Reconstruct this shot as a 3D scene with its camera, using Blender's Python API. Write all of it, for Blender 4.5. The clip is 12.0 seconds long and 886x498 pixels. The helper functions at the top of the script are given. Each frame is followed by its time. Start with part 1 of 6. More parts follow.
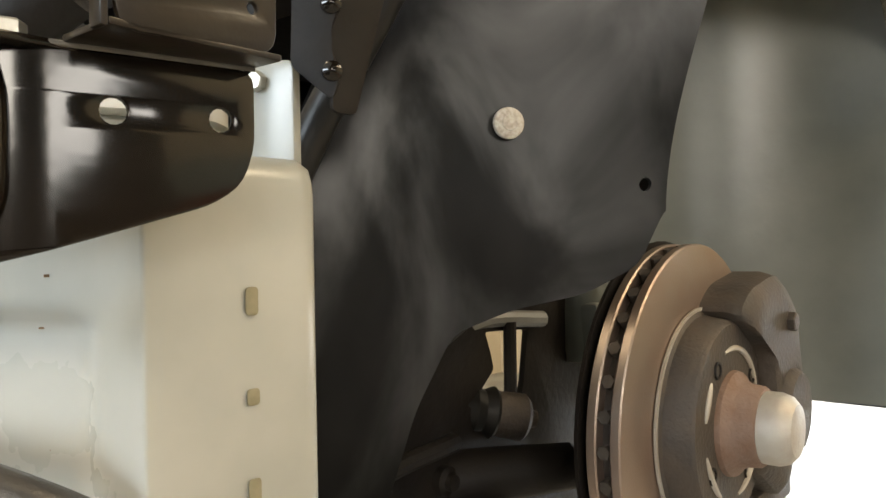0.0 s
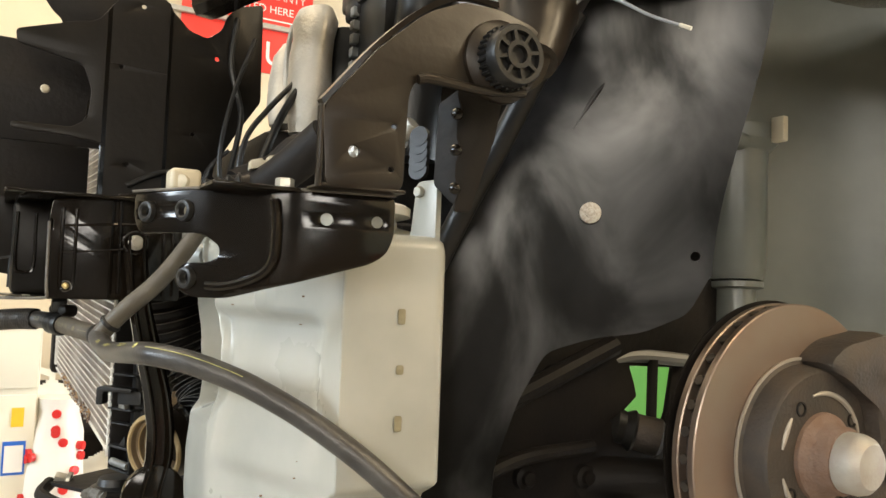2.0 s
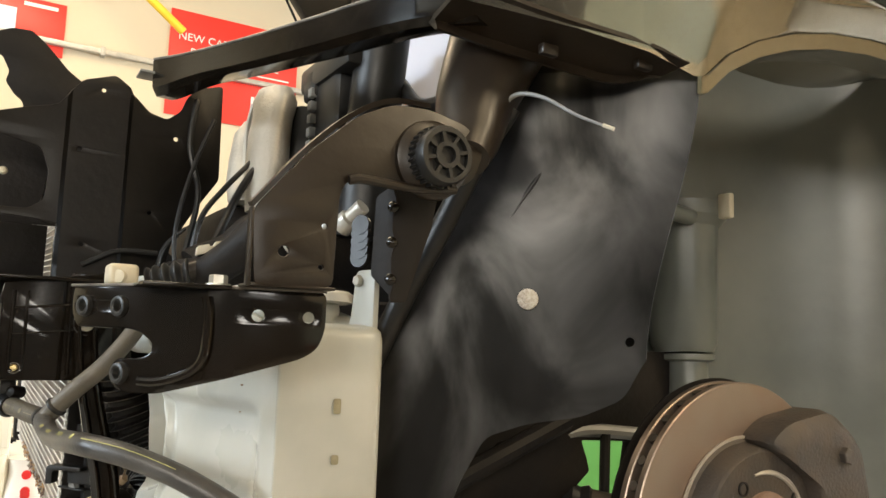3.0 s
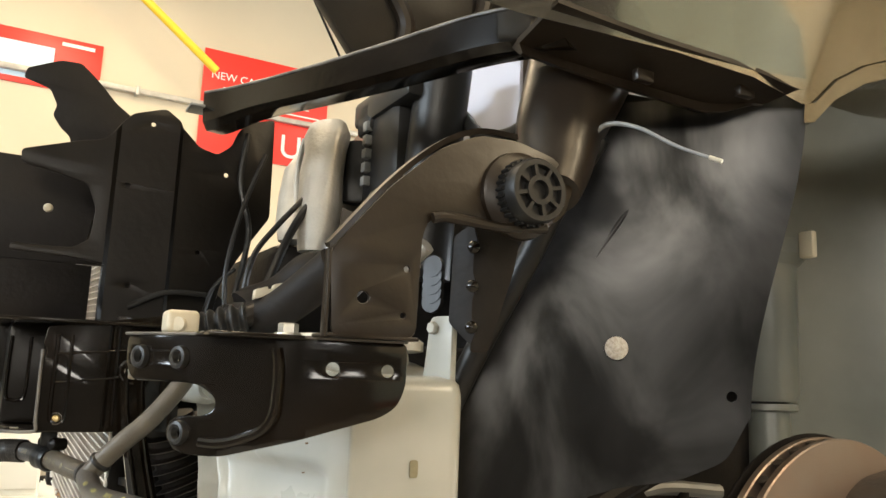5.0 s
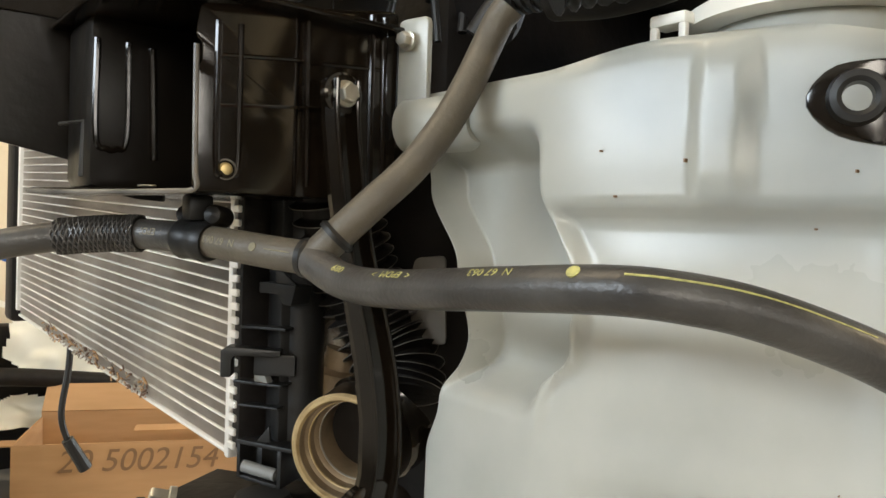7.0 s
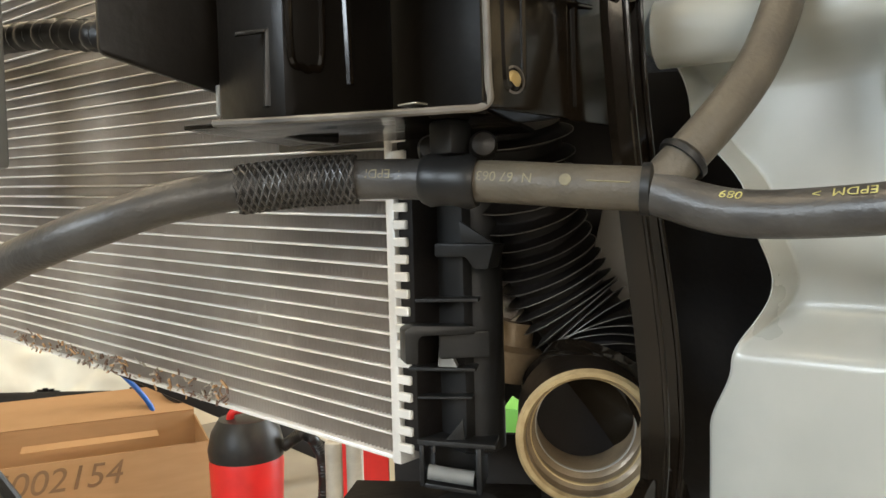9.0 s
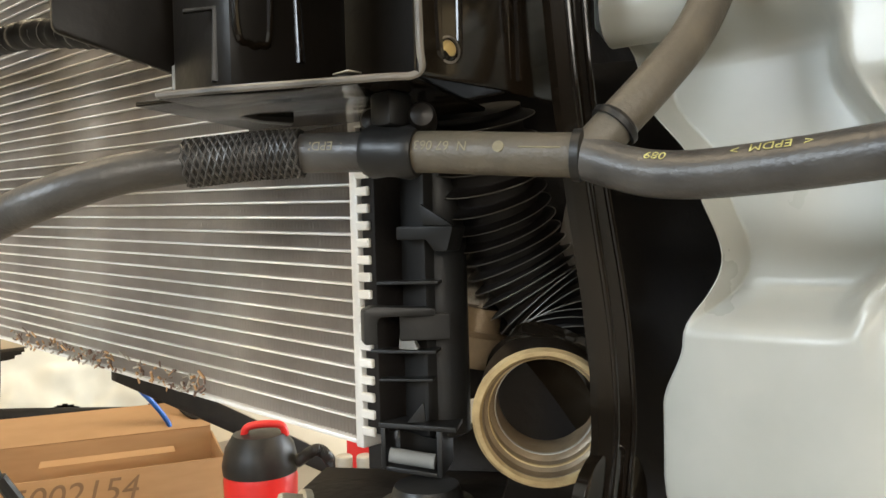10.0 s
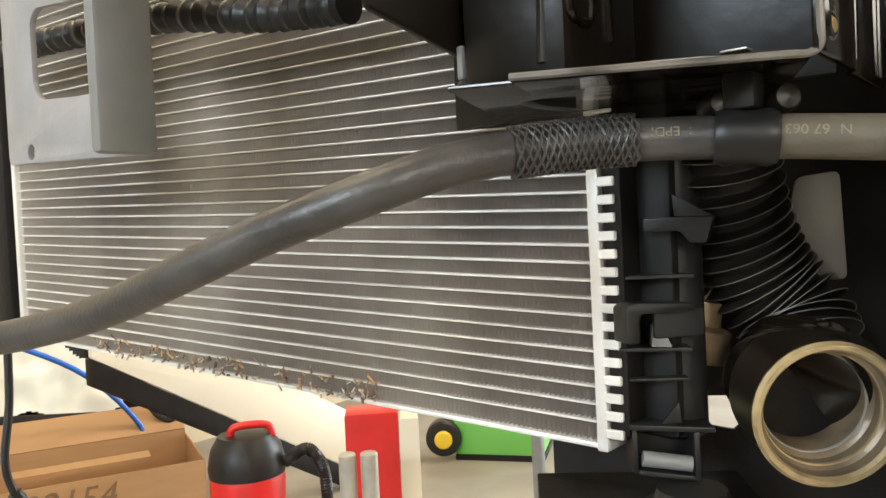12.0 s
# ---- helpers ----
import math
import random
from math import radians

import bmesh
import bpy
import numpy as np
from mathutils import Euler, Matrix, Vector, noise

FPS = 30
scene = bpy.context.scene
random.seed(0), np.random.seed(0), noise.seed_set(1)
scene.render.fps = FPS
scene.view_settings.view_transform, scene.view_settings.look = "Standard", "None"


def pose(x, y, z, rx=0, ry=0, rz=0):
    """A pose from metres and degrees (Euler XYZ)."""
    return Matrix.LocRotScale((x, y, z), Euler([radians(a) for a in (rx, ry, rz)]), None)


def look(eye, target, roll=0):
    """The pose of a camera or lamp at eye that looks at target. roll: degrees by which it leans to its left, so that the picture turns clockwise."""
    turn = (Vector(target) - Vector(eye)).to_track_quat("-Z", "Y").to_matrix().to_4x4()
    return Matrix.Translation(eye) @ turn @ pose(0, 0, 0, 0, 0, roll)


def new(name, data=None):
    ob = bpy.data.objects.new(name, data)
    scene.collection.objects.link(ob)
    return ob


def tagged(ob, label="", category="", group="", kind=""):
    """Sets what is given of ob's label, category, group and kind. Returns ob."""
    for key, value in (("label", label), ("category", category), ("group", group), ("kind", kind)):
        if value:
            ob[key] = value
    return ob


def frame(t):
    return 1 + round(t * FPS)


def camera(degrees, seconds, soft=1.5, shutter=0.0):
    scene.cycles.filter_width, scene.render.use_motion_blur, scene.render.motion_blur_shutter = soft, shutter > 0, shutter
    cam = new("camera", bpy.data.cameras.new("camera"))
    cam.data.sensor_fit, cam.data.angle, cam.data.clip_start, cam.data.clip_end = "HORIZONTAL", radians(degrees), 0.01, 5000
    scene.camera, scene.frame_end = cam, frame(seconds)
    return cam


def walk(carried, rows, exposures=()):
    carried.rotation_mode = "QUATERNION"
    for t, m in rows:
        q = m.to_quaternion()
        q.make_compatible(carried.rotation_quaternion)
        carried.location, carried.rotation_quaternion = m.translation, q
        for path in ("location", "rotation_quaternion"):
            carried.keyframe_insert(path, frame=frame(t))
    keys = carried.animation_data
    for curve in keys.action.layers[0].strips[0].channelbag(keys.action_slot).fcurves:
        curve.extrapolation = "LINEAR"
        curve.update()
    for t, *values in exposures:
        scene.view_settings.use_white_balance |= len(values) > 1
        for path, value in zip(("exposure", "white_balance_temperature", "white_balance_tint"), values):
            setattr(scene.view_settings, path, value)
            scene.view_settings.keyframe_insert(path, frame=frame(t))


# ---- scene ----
cam = camera(59.7, 12.0)
PATH = [
    (0, (0.0460, 0.0420, 1.1767), (0.065, 2.042, 1.174), -1.0),
    (0.2, (0.0904, 0.0158, 1.1555), (-0.053, 2.008, 1.220), -0.5),
    (0.5, (0.1630, -0.0670, 1.1567), (-0.234, 1.893, 1.187), 1.3),
    (1, (0.1980, -0.1330, 1.1447), (-0.416, 1.769, 1.237), 1.8),
    (1.5, (0.1770, -0.1450, 1.1617), (-0.493, 1.737, 1.252), 2.1),
    (2, (0.1760, -0.1400, 1.1757), (-0.518, 1.733, 1.287), 2.1),
    (2.5, (0.1900, -0.1340, 1.1917), (-0.492, 1.739, 1.356), 1.6),
    (3, (0.2130, -0.1430, 1.2037), (-0.452, 1.728, 1.440), 2.0),
    (3.2, (0.2150, -0.1560, 1.2147), (-0.459, 1.706, 1.491), 2.5),
    (4.8, (0.1740, -0.1280, 1.2157), (-0.556, 1.704, 1.550), 2.4),
    (5, (0.1620, -0.1130, 1.2127), (-0.559, 1.723, 1.540), 2.3),
    (5.5, (0.0650, -0.0590, 1.1917), (-0.620, 1.808, 1.403), 1.7),
    (5.7, (0.0054, -0.0328, 1.1903), (-0.647, 1.856, 1.298), 0.3),
    (6, (-0.0860, 0.0020, 1.1747), (-0.647, 1.922, 1.197), -0.6),
    (6.2, (-0.1318, 0.0192, 1.1633), (-0.714, 1.934, 1.141), 1.9),
    (6.5, (-0.1730, 0.0080, 1.1487), (-0.646, 1.949, 1.067), 3.7),
    (7, (-0.1720, 0.0340, 1.1447), (-0.572, 1.993, 1.101), 1.9),
    (7.5, (-0.1920, 0.0700, 1.1347), (-0.710, 2.000, 1.066), 0.5),
    (7.7, (-0.2260, 0.0800, 1.1327), (-0.698, 2.021, 1.043), -0.9),
    (9.3, (-0.3560, 0.0910, 1.1177), (-0.392, 2.089, 1.047), -1.1),
    (9.5, (-0.3420, 0.0860, 1.1107), (-0.405, 2.085, 1.067), -1.2),
    (10, (-0.3240, 0.0890, 1.1057), (-0.441, 2.086, 1.079), -1.6),
    (10.5, (-0.3250, 0.0960, 1.1017), (-0.442, 2.091, 1.042), -1.7),
    (11, (-0.3410, 0.0920, 1.1097), (-0.400, 2.091, 1.072), -2.5),
    (11.5, (-0.3890, 0.0980, 1.1097), (-0.393, 2.098, 1.069), -3.0),
    (12, (-0.4630, 0.1080, 1.1117), (-0.439, 2.107, 1.059), -2.8),
]
# the camera opens up over the dark arch and stops down before the white reservoir
walk(cam, [(t, look(eye, target, roll)) for t, eye, target, roll in PATH], [(0, 0.28), (5.0, 0.26), (6.2, 0.06), (7.7, 0.06), (9.3, 0.20), (12, 0.28)])

# ---- world, lights, exposure ----
CAR = Matrix.Rotation(radians(50.0), 4, "Z")   # car axes: u rearwards, v inboard, z up
world = bpy.data.worlds.new("workshop_air")
world.use_nodes = True
world.node_tree.nodes["Background"].inputs[0].default_value = (0.9, 0.95, 1.0, 1)
world.node_tree.nodes["Background"].inputs[1].default_value = 0.03
scene.world = world


def area_lamp(name, u, v, z, target, size, size_y, power, colour):
    lamp = bpy.data.lights.new(name, "AREA")
    lamp.shape, lamp.size, lamp.size_y, lamp.energy, lamp.color = "RECTANGLE", size, size_y, power, colour
    ob = new(name, lamp)
    eye = CAR @ Vector((u, v, z))
    ob.matrix_world = look(eye, CAR @ Vector(target))
    return ob


WARM, COOL = (1.0, 0.79, 0.52), (0.74, 0.88, 1.0)
area_lamp("ceiling_strip_light", -0.9, 1.2, 3.3, (-0.9, 1.2, 0), 1.5, 0.2, 24, WARM)
area_lamp("ceiling_strip_light", 0.9, -1.5, 3.3, (0.9, -1.5, 0), 1.5, 0.2, 27, (1.0, 0.76, 0.46))
# added lamp that brightens the floor and wall reflected in the wing
area_lamp("ceiling_strip_light", 2.4, -2.0, 3.3, (2.4, -2.0, 0), 1.5, 0.2, 60, (1.0, 0.80, 0.52))
area_lamp("ceiling_strip_light", 0.3, 2.9, 3.4, (0.3, 2.9, 0), 1.5, 0.2, 29, WARM)
area_lamp("ceiling_strip_light", 3.0, 1.6, 3.4, (3.0, 1.6, 0), 1.5, 0.2, 50, WARM)
area_lamp("side_window_light", -3.2, -3.37, 2.4, (0.3, 0.2, 1.2), 1.9, 1.1, 70, (1.0, 0.85, 0.63))
area_lamp("small_window_light", -0.55, -3.37, 1.8, (0.2, 0.2, 1.2), 0.8, 0.5, 9, (1.0, 0.86, 0.66))
# added cool fill for radiator and tank, high to spare the brackets reflections
area_lamp("front_window_light", -4.55, 0.9, 2.45, (0.1, 0.7, 1.1), 2.4, 0.9, 122, COOL)
area_lamp("back_doorway_daylight", 5.9, 0.4, 1.2, (0.6, 0.2, 1.0), 2.4, 2.2, 150, COOL)


# ---- materials ----
def material(name, colour, rough=0.5, metal=0.0, second=None, scale=40.0, amount=0.5, bump=0.0, bump_scale=300.0, gloss_var=0.1,
             coat=0.0, sub=0.0, per_object=0.0, spec=0.5, spec_var=None, emit=None, stretch=(1, 1, 1)):
    m = bpy.data.materials.new(name)
    m.use_nodes = True
    t = m.node_tree
    n, link = t.nodes, t.links.new
    b = n["Principled BSDF"]
    co = n.new("ShaderNodeTexCoord")
    mp = n.new("ShaderNodeMapping")
    mp.inputs["Scale"].default_value = stretch
    link(co.outputs["Object"], mp.inputs[0])
    big, fine = n.new("ShaderNodeTexNoise"), n.new("ShaderNodeTexNoise")
    big.inputs["Scale"].default_value, big.inputs["Detail"].default_value = scale, 3 if name == "black_liner_plastic" else 6
    fine.inputs["Scale"].default_value, fine.inputs["Detail"].default_value = bump_scale, 3
    link(mp.outputs[0], big.inputs["Vector"])
    link(mp.outputs[0], fine.inputs["Vector"])
    second = second or tuple(c * 0.7 for c in colour)
    ramp = n.new("ShaderNodeMapRange")
    ramp.inputs[1].default_value, ramp.inputs[2].default_value = 0.28, 0.75
    ramp.inputs[4].default_value = amount
    ramp.interpolation_type = "SMOOTHSTEP"
    link(big.outputs["Fac"], ramp.inputs[0])
    mix = n.new("ShaderNodeMix")
    mix.data_type = "RGBA"
    mix.inputs[6].default_value, mix.inputs[7].default_value = (*colour, 1), (*second, 1)
    link(ramp.outputs[0], mix.inputs[0])
    out = mix.outputs[2]
    if per_object:
        info, hsv, rng = n.new("ShaderNodeObjectInfo"), n.new("ShaderNodeHueSaturation"), n.new("ShaderNodeMapRange")
        rng.inputs[3].default_value, rng.inputs[4].default_value = 1 - per_object, 1 + per_object
        link(info.outputs["Random"], rng.inputs[0])
        link(rng.outputs[0], hsv.inputs["Value"])
        link(out, hsv.inputs["Color"])
        out = hsv.outputs[0]
    link(out, b.inputs["Base Color"])
    rr = n.new("ShaderNodeMapRange")
    rr.inputs[3].default_value, rr.inputs[4].default_value = max(0.03, rough - gloss_var), min(1, rough + gloss_var)
    link(big.outputs["Fac"], rr.inputs[0])
    link(rr.outputs[0], b.inputs["Roughness"])
    b.inputs["Metallic"].default_value = metal
    b.inputs["Specular IOR Level"].default_value = spec
    b.inputs["Coat Weight"].default_value = coat
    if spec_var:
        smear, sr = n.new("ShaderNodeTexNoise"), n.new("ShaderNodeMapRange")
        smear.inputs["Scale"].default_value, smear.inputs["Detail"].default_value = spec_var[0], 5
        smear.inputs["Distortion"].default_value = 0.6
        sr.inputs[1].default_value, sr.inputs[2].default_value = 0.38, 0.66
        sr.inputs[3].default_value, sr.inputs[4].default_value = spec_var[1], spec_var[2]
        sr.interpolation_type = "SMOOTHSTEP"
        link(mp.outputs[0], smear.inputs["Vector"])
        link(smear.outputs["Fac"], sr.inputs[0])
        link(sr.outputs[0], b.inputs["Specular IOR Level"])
    b.inputs["Coat Roughness"].default_value = 0.08
    if sub:
        b.inputs["Subsurface Weight"].default_value = sub
        b.inputs["Subsurface Radius"].default_value = (1, 0.9, 0.7)
        b.inputs["Subsurface Scale"].default_value = 0.012
    if bump:
        bp = n.new("ShaderNodeBump")
        bp.inputs["Strength"].default_value, bp.inputs["Distance"].default_value = bump, 0.002
        link(fine.outputs["Fac"], bp.inputs["Height"])
        link(bp.outputs[0], b.inputs["Normal"])
    if emit:
        b.inputs["Emission Color"].default_value, b.inputs["Emission Strength"].default_value = (*emit[0], 1), emit[1]
    return m


# the grey second tone stands in for mottled shading on the tank
M_TANK = material("milky_polyethylene", (0.445, 0.445, 0.405), 0.30, second=(0.29, 0.30, 0.27), scale=9, amount=0.85, sub=0.15)
M_WHITE = material("white_plastic", (0.78, 0.77, 0.72), 0.4, second=(0.66, 0.64, 0.58), scale=14, bump=0.05)
M_GLOSS = material("black_gloss_paint", (0.006, 0.0045, 0.003), 0.13, second=(0.012, 0.008, 0.005), scale=30, amount=0.6, bump=0.08, bump_scale=45, gloss_var=0.05, spec=0.43)
M_SATIN = material("black_satin_paint", (0.013, 0.009, 0.006), 0.34, spec=0.36, second=(0.024, 0.017, 0.010), scale=25, bump=0.1, bump_scale=150)
M_BLACK = material("black_moulded_plastic", (0.010, 0.010, 0.010), 0.42, spec=0.36, second=(0.022, 0.021, 0.020), scale=40, bump=0.05, bump_scale=500)
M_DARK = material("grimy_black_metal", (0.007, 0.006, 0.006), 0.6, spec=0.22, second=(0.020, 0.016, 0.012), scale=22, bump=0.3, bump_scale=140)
M_HOSE = material("black_epdm_rubber", (0.030, 0.028, 0.027), 0.38, second=(0.095, 0.090, 0.082), scale=38, amount=0.6, bump=0.15, bump_scale=500)
M_HOSE_DUSTY = material("dusty_epdm_rubber", (0.10, 0.085, 0.062), 0.5, second=(0.055, 0.048, 0.040), scale=70, bump=0.2, bump_scale=500)
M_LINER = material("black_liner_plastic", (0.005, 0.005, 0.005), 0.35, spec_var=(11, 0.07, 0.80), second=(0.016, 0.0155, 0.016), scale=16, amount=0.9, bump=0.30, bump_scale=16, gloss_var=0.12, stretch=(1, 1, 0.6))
# dusty grey, lightened to stand in for flare over the arch
M_WELL = material("dusty_well_with_haze", (0.10, 0.11, 0.10), 0.34, second=(0.22, 0.23, 0.21), scale=7, bump=0.15, bump_scale=60)
M_ALU = material("aluminium_tube", (0.82, 0.81, 0.78), 0.4, metal=0.3, second=(0.62, 0.60, 0.56), scale=26, bump=0.15, bump_scale=400, per_object=0.1)
M_FIN = material("aluminium_fin", (0.64, 0.61, 0.57), 0.5, metal=0.2, second=(0.30, 0.27, 0.25), scale=7, amount=0.9, bump=0.1)
M_DISC = material("machined_steel", (0.31, 0.26, 0.22), 0.38, metal=0.8, second=(0.28, 0.16, 0.12), scale=12, bump=0.1, bump_scale=600)
M_RUST = material("rusty_steel", (0.16, 0.095, 0.065), 0.75, metal=0.2, second=(0.24, 0.18, 0.15), scale=60, bump=0.5, bump_scale=350)
M_IRON = material("dark_cast_iron", (0.05, 0.044, 0.040), 0.6, metal=0.4, second=(0.10, 0.075, 0.055), scale=40, bump=0.4, bump_scale=300)
M_ZINC = material("zinc_bolt", (0.52, 0.50, 0.44), 0.35, metal=0.85, second=(0.36, 0.32, 0.24), scale=120, bump=0.1)
M_BRASS = material("yellow_passivated_steel", (0.62, 0.47, 0.20), 0.32, metal=0.85, second=(0.42, 0.33, 0.18), scale=90)
M_CAPZN = material("greased_hub_cap", (0.42, 0.40, 0.36), 0.5, metal=0.4, second=(0.30, 0.24, 0.19), scale=50, bump=0.2)
# pale mirror base stands in for the dark paint's bright grazing reflections
M_PAINT = material("mirror_wing_paint", (0.60, 0.56, 0.47), 0.06, metal=0.95, second=(0.54, 0.49, 0.40), scale=4, coat=1.0, gloss_var=0.03)
M_THROAT = material("bronze_stained_plastic", (0.13, 0.095, 0.06), 0.35, metal=0.2, second=(0.30, 0.22, 0.13), scale=45, amount=0.8, bump=0.2)
# pale grey that stands in for highlights along edges and ridges
M_RIDGE = material("edge_highlight_grey", (0.17, 0.155, 0.135), 0.4, second=(0.03, 0.028, 0.025), scale=40, amount=1.0)
M_FLAP = material("dusty_brown_shield", (0.11, 0.10, 0.085), 0.55, second=(0.07, 0.06, 0.05), scale=12, bump=0.1)
M_RINGMET = material("bronze_duct_rim", (0.30, 0.21, 0.10), 0.45, metal=0.35, second=(0.55, 0.42, 0.22), scale=70, amount=0.9, bump=0.25)
M_CARD = material("corrugated_cardboard", (0.47, 0.29, 0.15), 0.85, second=(0.40, 0.24, 0.12), scale=6, bump=0.1, stretch=(1, 1, 6))
M_WALL = material("cream_wall_paint", (0.60, 0.51, 0.36), 0.7, second=(0.53, 0.45, 0.32), scale=1.5, bump=0.05)
M_FLOOR = material("workshop_concrete", (0.33, 0.31, 0.27), 0.6, second=(0.20, 0.185, 0.16), scale=2.2, amount=0.8, bump=0.1)
# for unseen walls, kept dark so that black parts reflect little
M_NEAR = material("unseen_wall_dark_grey", (0.065, 0.063, 0.060), 0.6, second=(0.045, 0.044, 0.042), scale=2)
M_DADO = material("grey_green_reflector", (0.36, 0.39, 0.33), 0.5, second=(0.28, 0.31, 0.27), scale=2)
M_TRIMRED = material("dark_red_reflector", (0.24, 0.05, 0.025), 0.5, scale=2)
M_CEIL = material("off_white_ceiling", (0.66, 0.63, 0.56), 0.8, scale=2)
M_RED = material("red_plastic", (0.62, 0.020, 0.018), 0.35, second=(0.45, 0.015, 0.015), scale=20)
M_POSTER = material("red_printed_board", (0.75, 0.035, 0.022), 0.4, second=(0.68, 0.03, 0.02), scale=3)
M_PRINT = material("white_print", (0.80, 0.78, 0.72), 0.5, scale=5)
M_SKYPRINT = material("pale_blue_print", (0.50, 0.66, 0.78), 0.5, second=(0.75, 0.70, 0.6), scale=3)
M_GREEN = material("green_enamel", (0.15, 0.46, 0.09), 0.4, second=(0.12, 0.38, 0.07), scale=3)
M_YELLOW = material("yellow_plastic", (0.75, 0.52, 0.03), 0.4, second=(0.66, 0.44, 0.03), scale=10)
M_BLUE = material("blue_air_hose", (0.02, 0.13, 0.55), 0.35, scale=20)
M_PALE = material("pale_cloth", (0.72, 0.71, 0.62), 0.8, second=(0.50, 0.49, 0.42), scale=4, bump=0.2, bump_scale=30)
M_CABINET = material("cream_enamel_cabinet", (0.74, 0.70, 0.58), 0.35, second=(0.68, 0.63, 0.52), scale=4)
M_GREY = material("grey_painted_steel", (0.20, 0.205, 0.20), 0.4, second=(0.13, 0.13, 0.125), scale=25, bump=0.1)
M_SUPPORT = material("dull_black_primer", (0.006, 0.005, 0.004), 0.36, spec=0.24, second=(0.014, 0.011, 0.008), scale=18, bump=0.15, bump_scale=120)
M_BRACKET = material("blue_grey_cast_bracket", (0.33, 0.34, 0.36), 0.4, metal=0.25, second=(0.22, 0.23, 0.245), scale=22, bump=0.15, bump_scale=200)
M_CAST = material("cast_aluminium", (0.48, 0.46, 0.41), 0.40, metal=0.35, second=(0.27, 0.25, 0.22), scale=30, bump=0.3)
M_GLOW = material("daylight_backdrop", (0.8, 0.8, 0.8), 0.9, emit=((0.95, 0.98, 1.0), 7.0))
M_PAPER = material("pale_lilac_cover", (0.58, 0.60, 0.70), 0.45, second=(0.50, 0.52, 0.64), scale=6)
M_CLIP = material("dusty_clip", (0.44, 0.41, 0.35), 0.6, second=(0.24, 0.20, 0.16), scale=400, amount=0.9, bump=0.3)
# dark tone imitates the shade inside the recessed slots
M_SLOT = material("slot_recess_shade", (0.20, 0.18, 0.11), 0.6, second=(0.30, 0.27, 0.18), scale=200)
M_CREAMTAG = material("aged_cream_plastic", (0.55, 0.50, 0.38), 0.45, scale=40)
M_INK = material("marker_ink", (0.24, 0.145, 0.08), 0.7, scale=30)
M_HOSEFADED = material("faded_hose_print", (0.22, 0.19, 0.11), 0.6, second=(0.12, 0.10, 0.07), scale=300)
M_HOSEINK = material("yellow_hose_print", (0.50, 0.48, 0.17), 0.6, second=(0.26, 0.24, 0.10), scale=420, amount=0.9)

# ---- mesh helpers ----
BASE = {}


def thing(name, base, label, category, group="", kind=""):
    ob = new(name)
    ob.empty_display_size = 0.02
    ob.matrix_world = CAR @ Matrix.Translation(base)
    BASE[ob.name] = Vector(base)
    return tagged(ob, label, category, group, kind)


def finish(name, bm, mat, base, sharp=35.0):
    bmesh.ops.recalc_face_normals(bm, faces=bm.faces)
    bmesh.ops.translate(bm, vec=-base, verts=bm.verts)
    me = bpy.data.meshes.new(name)
    bm.to_mesh(me)
    bm.free()
    me.materials.append(mat)
    for p in me.polygons:
        p.use_smooth = True
    me.set_sharp_from_angle(angle=radians(sharp))
    return me


def part(name, bm, mat, parent, label="", sharp=35.0):
    """One mesh, given in car axes, under a thing or under a part."""
    base = BASE[parent.name]
    ob = new(name, finish(name, bm, mat, base, sharp))
    ob.parent = parent
    BASE[ob.name] = base
    return tagged(ob, label)


def solid(name, bm, mat, base, label, category, kind="", group="", sharp=35.0):
    """A thing that is one mesh."""
    ob = new(name, finish(name, bm, mat, Vector(base), sharp))
    ob.matrix_world = CAR @ Matrix.Translation(base)
    BASE[ob.name] = Vector(base)
    return tagged(ob, label, category, group, kind)


def join(*bms):
    out = bmesh.new()
    for b in bms:
        me = bpy.data.meshes.new("tmp")
        b.to_mesh(me)
        b.free()
        out.from_mesh(me)
        bpy.data.meshes.remove(me)
    return out


def box(a, b, bevel=0.0, seg=2):
    bm = bmesh.new()
    bmesh.ops.create_cube(bm, size=1)
    a, b = Vector(a), Vector(b)
    for v in bm.verts:
        v.co = Vector([(a[i] + b[i]) / 2 + v.co[i] * abs(b[i] - a[i]) for i in range(3)])
    if bevel:
        bmesh.ops.bevel(bm, geom=bm.edges[:], offset=bevel, segments=seg, affect="EDGES", profile=0.5)
    return bm


def spline(pts, step=6):
    p = [Vector(q) for q in pts]
    p = [2 * p[0] - p[1], *p, 2 * p[-1] - p[-2]]
    out = []
    for i in range(1, len(p) - 2):
        for k in range(step):
            t = k / step
            a, b, c, d = p[i - 1], p[i], p[i + 1], p[i + 2]
            out.append(0.5 * (2 * b + (c - a) * t + (2 * a - 5 * b + 4 * c - d) * t * t + (3 * b - a - 3 * c + d) * t ** 3))
    return out + [p[-2]]


def loft(rings, caps=True):
    bm = bmesh.new()
    vs = [[bm.verts.new(p) for p in r] for r in rings]
    n = len(rings[0])
    for a, b in zip(vs, vs[1:]):
        for i in range(n):
            bm.faces.new((a[i], a[(i + 1) % n], b[(i + 1) % n], b[i]))
    if caps:
        bm.faces.new(vs[0][::-1])
        bm.faces.new(vs[-1])
    return bm


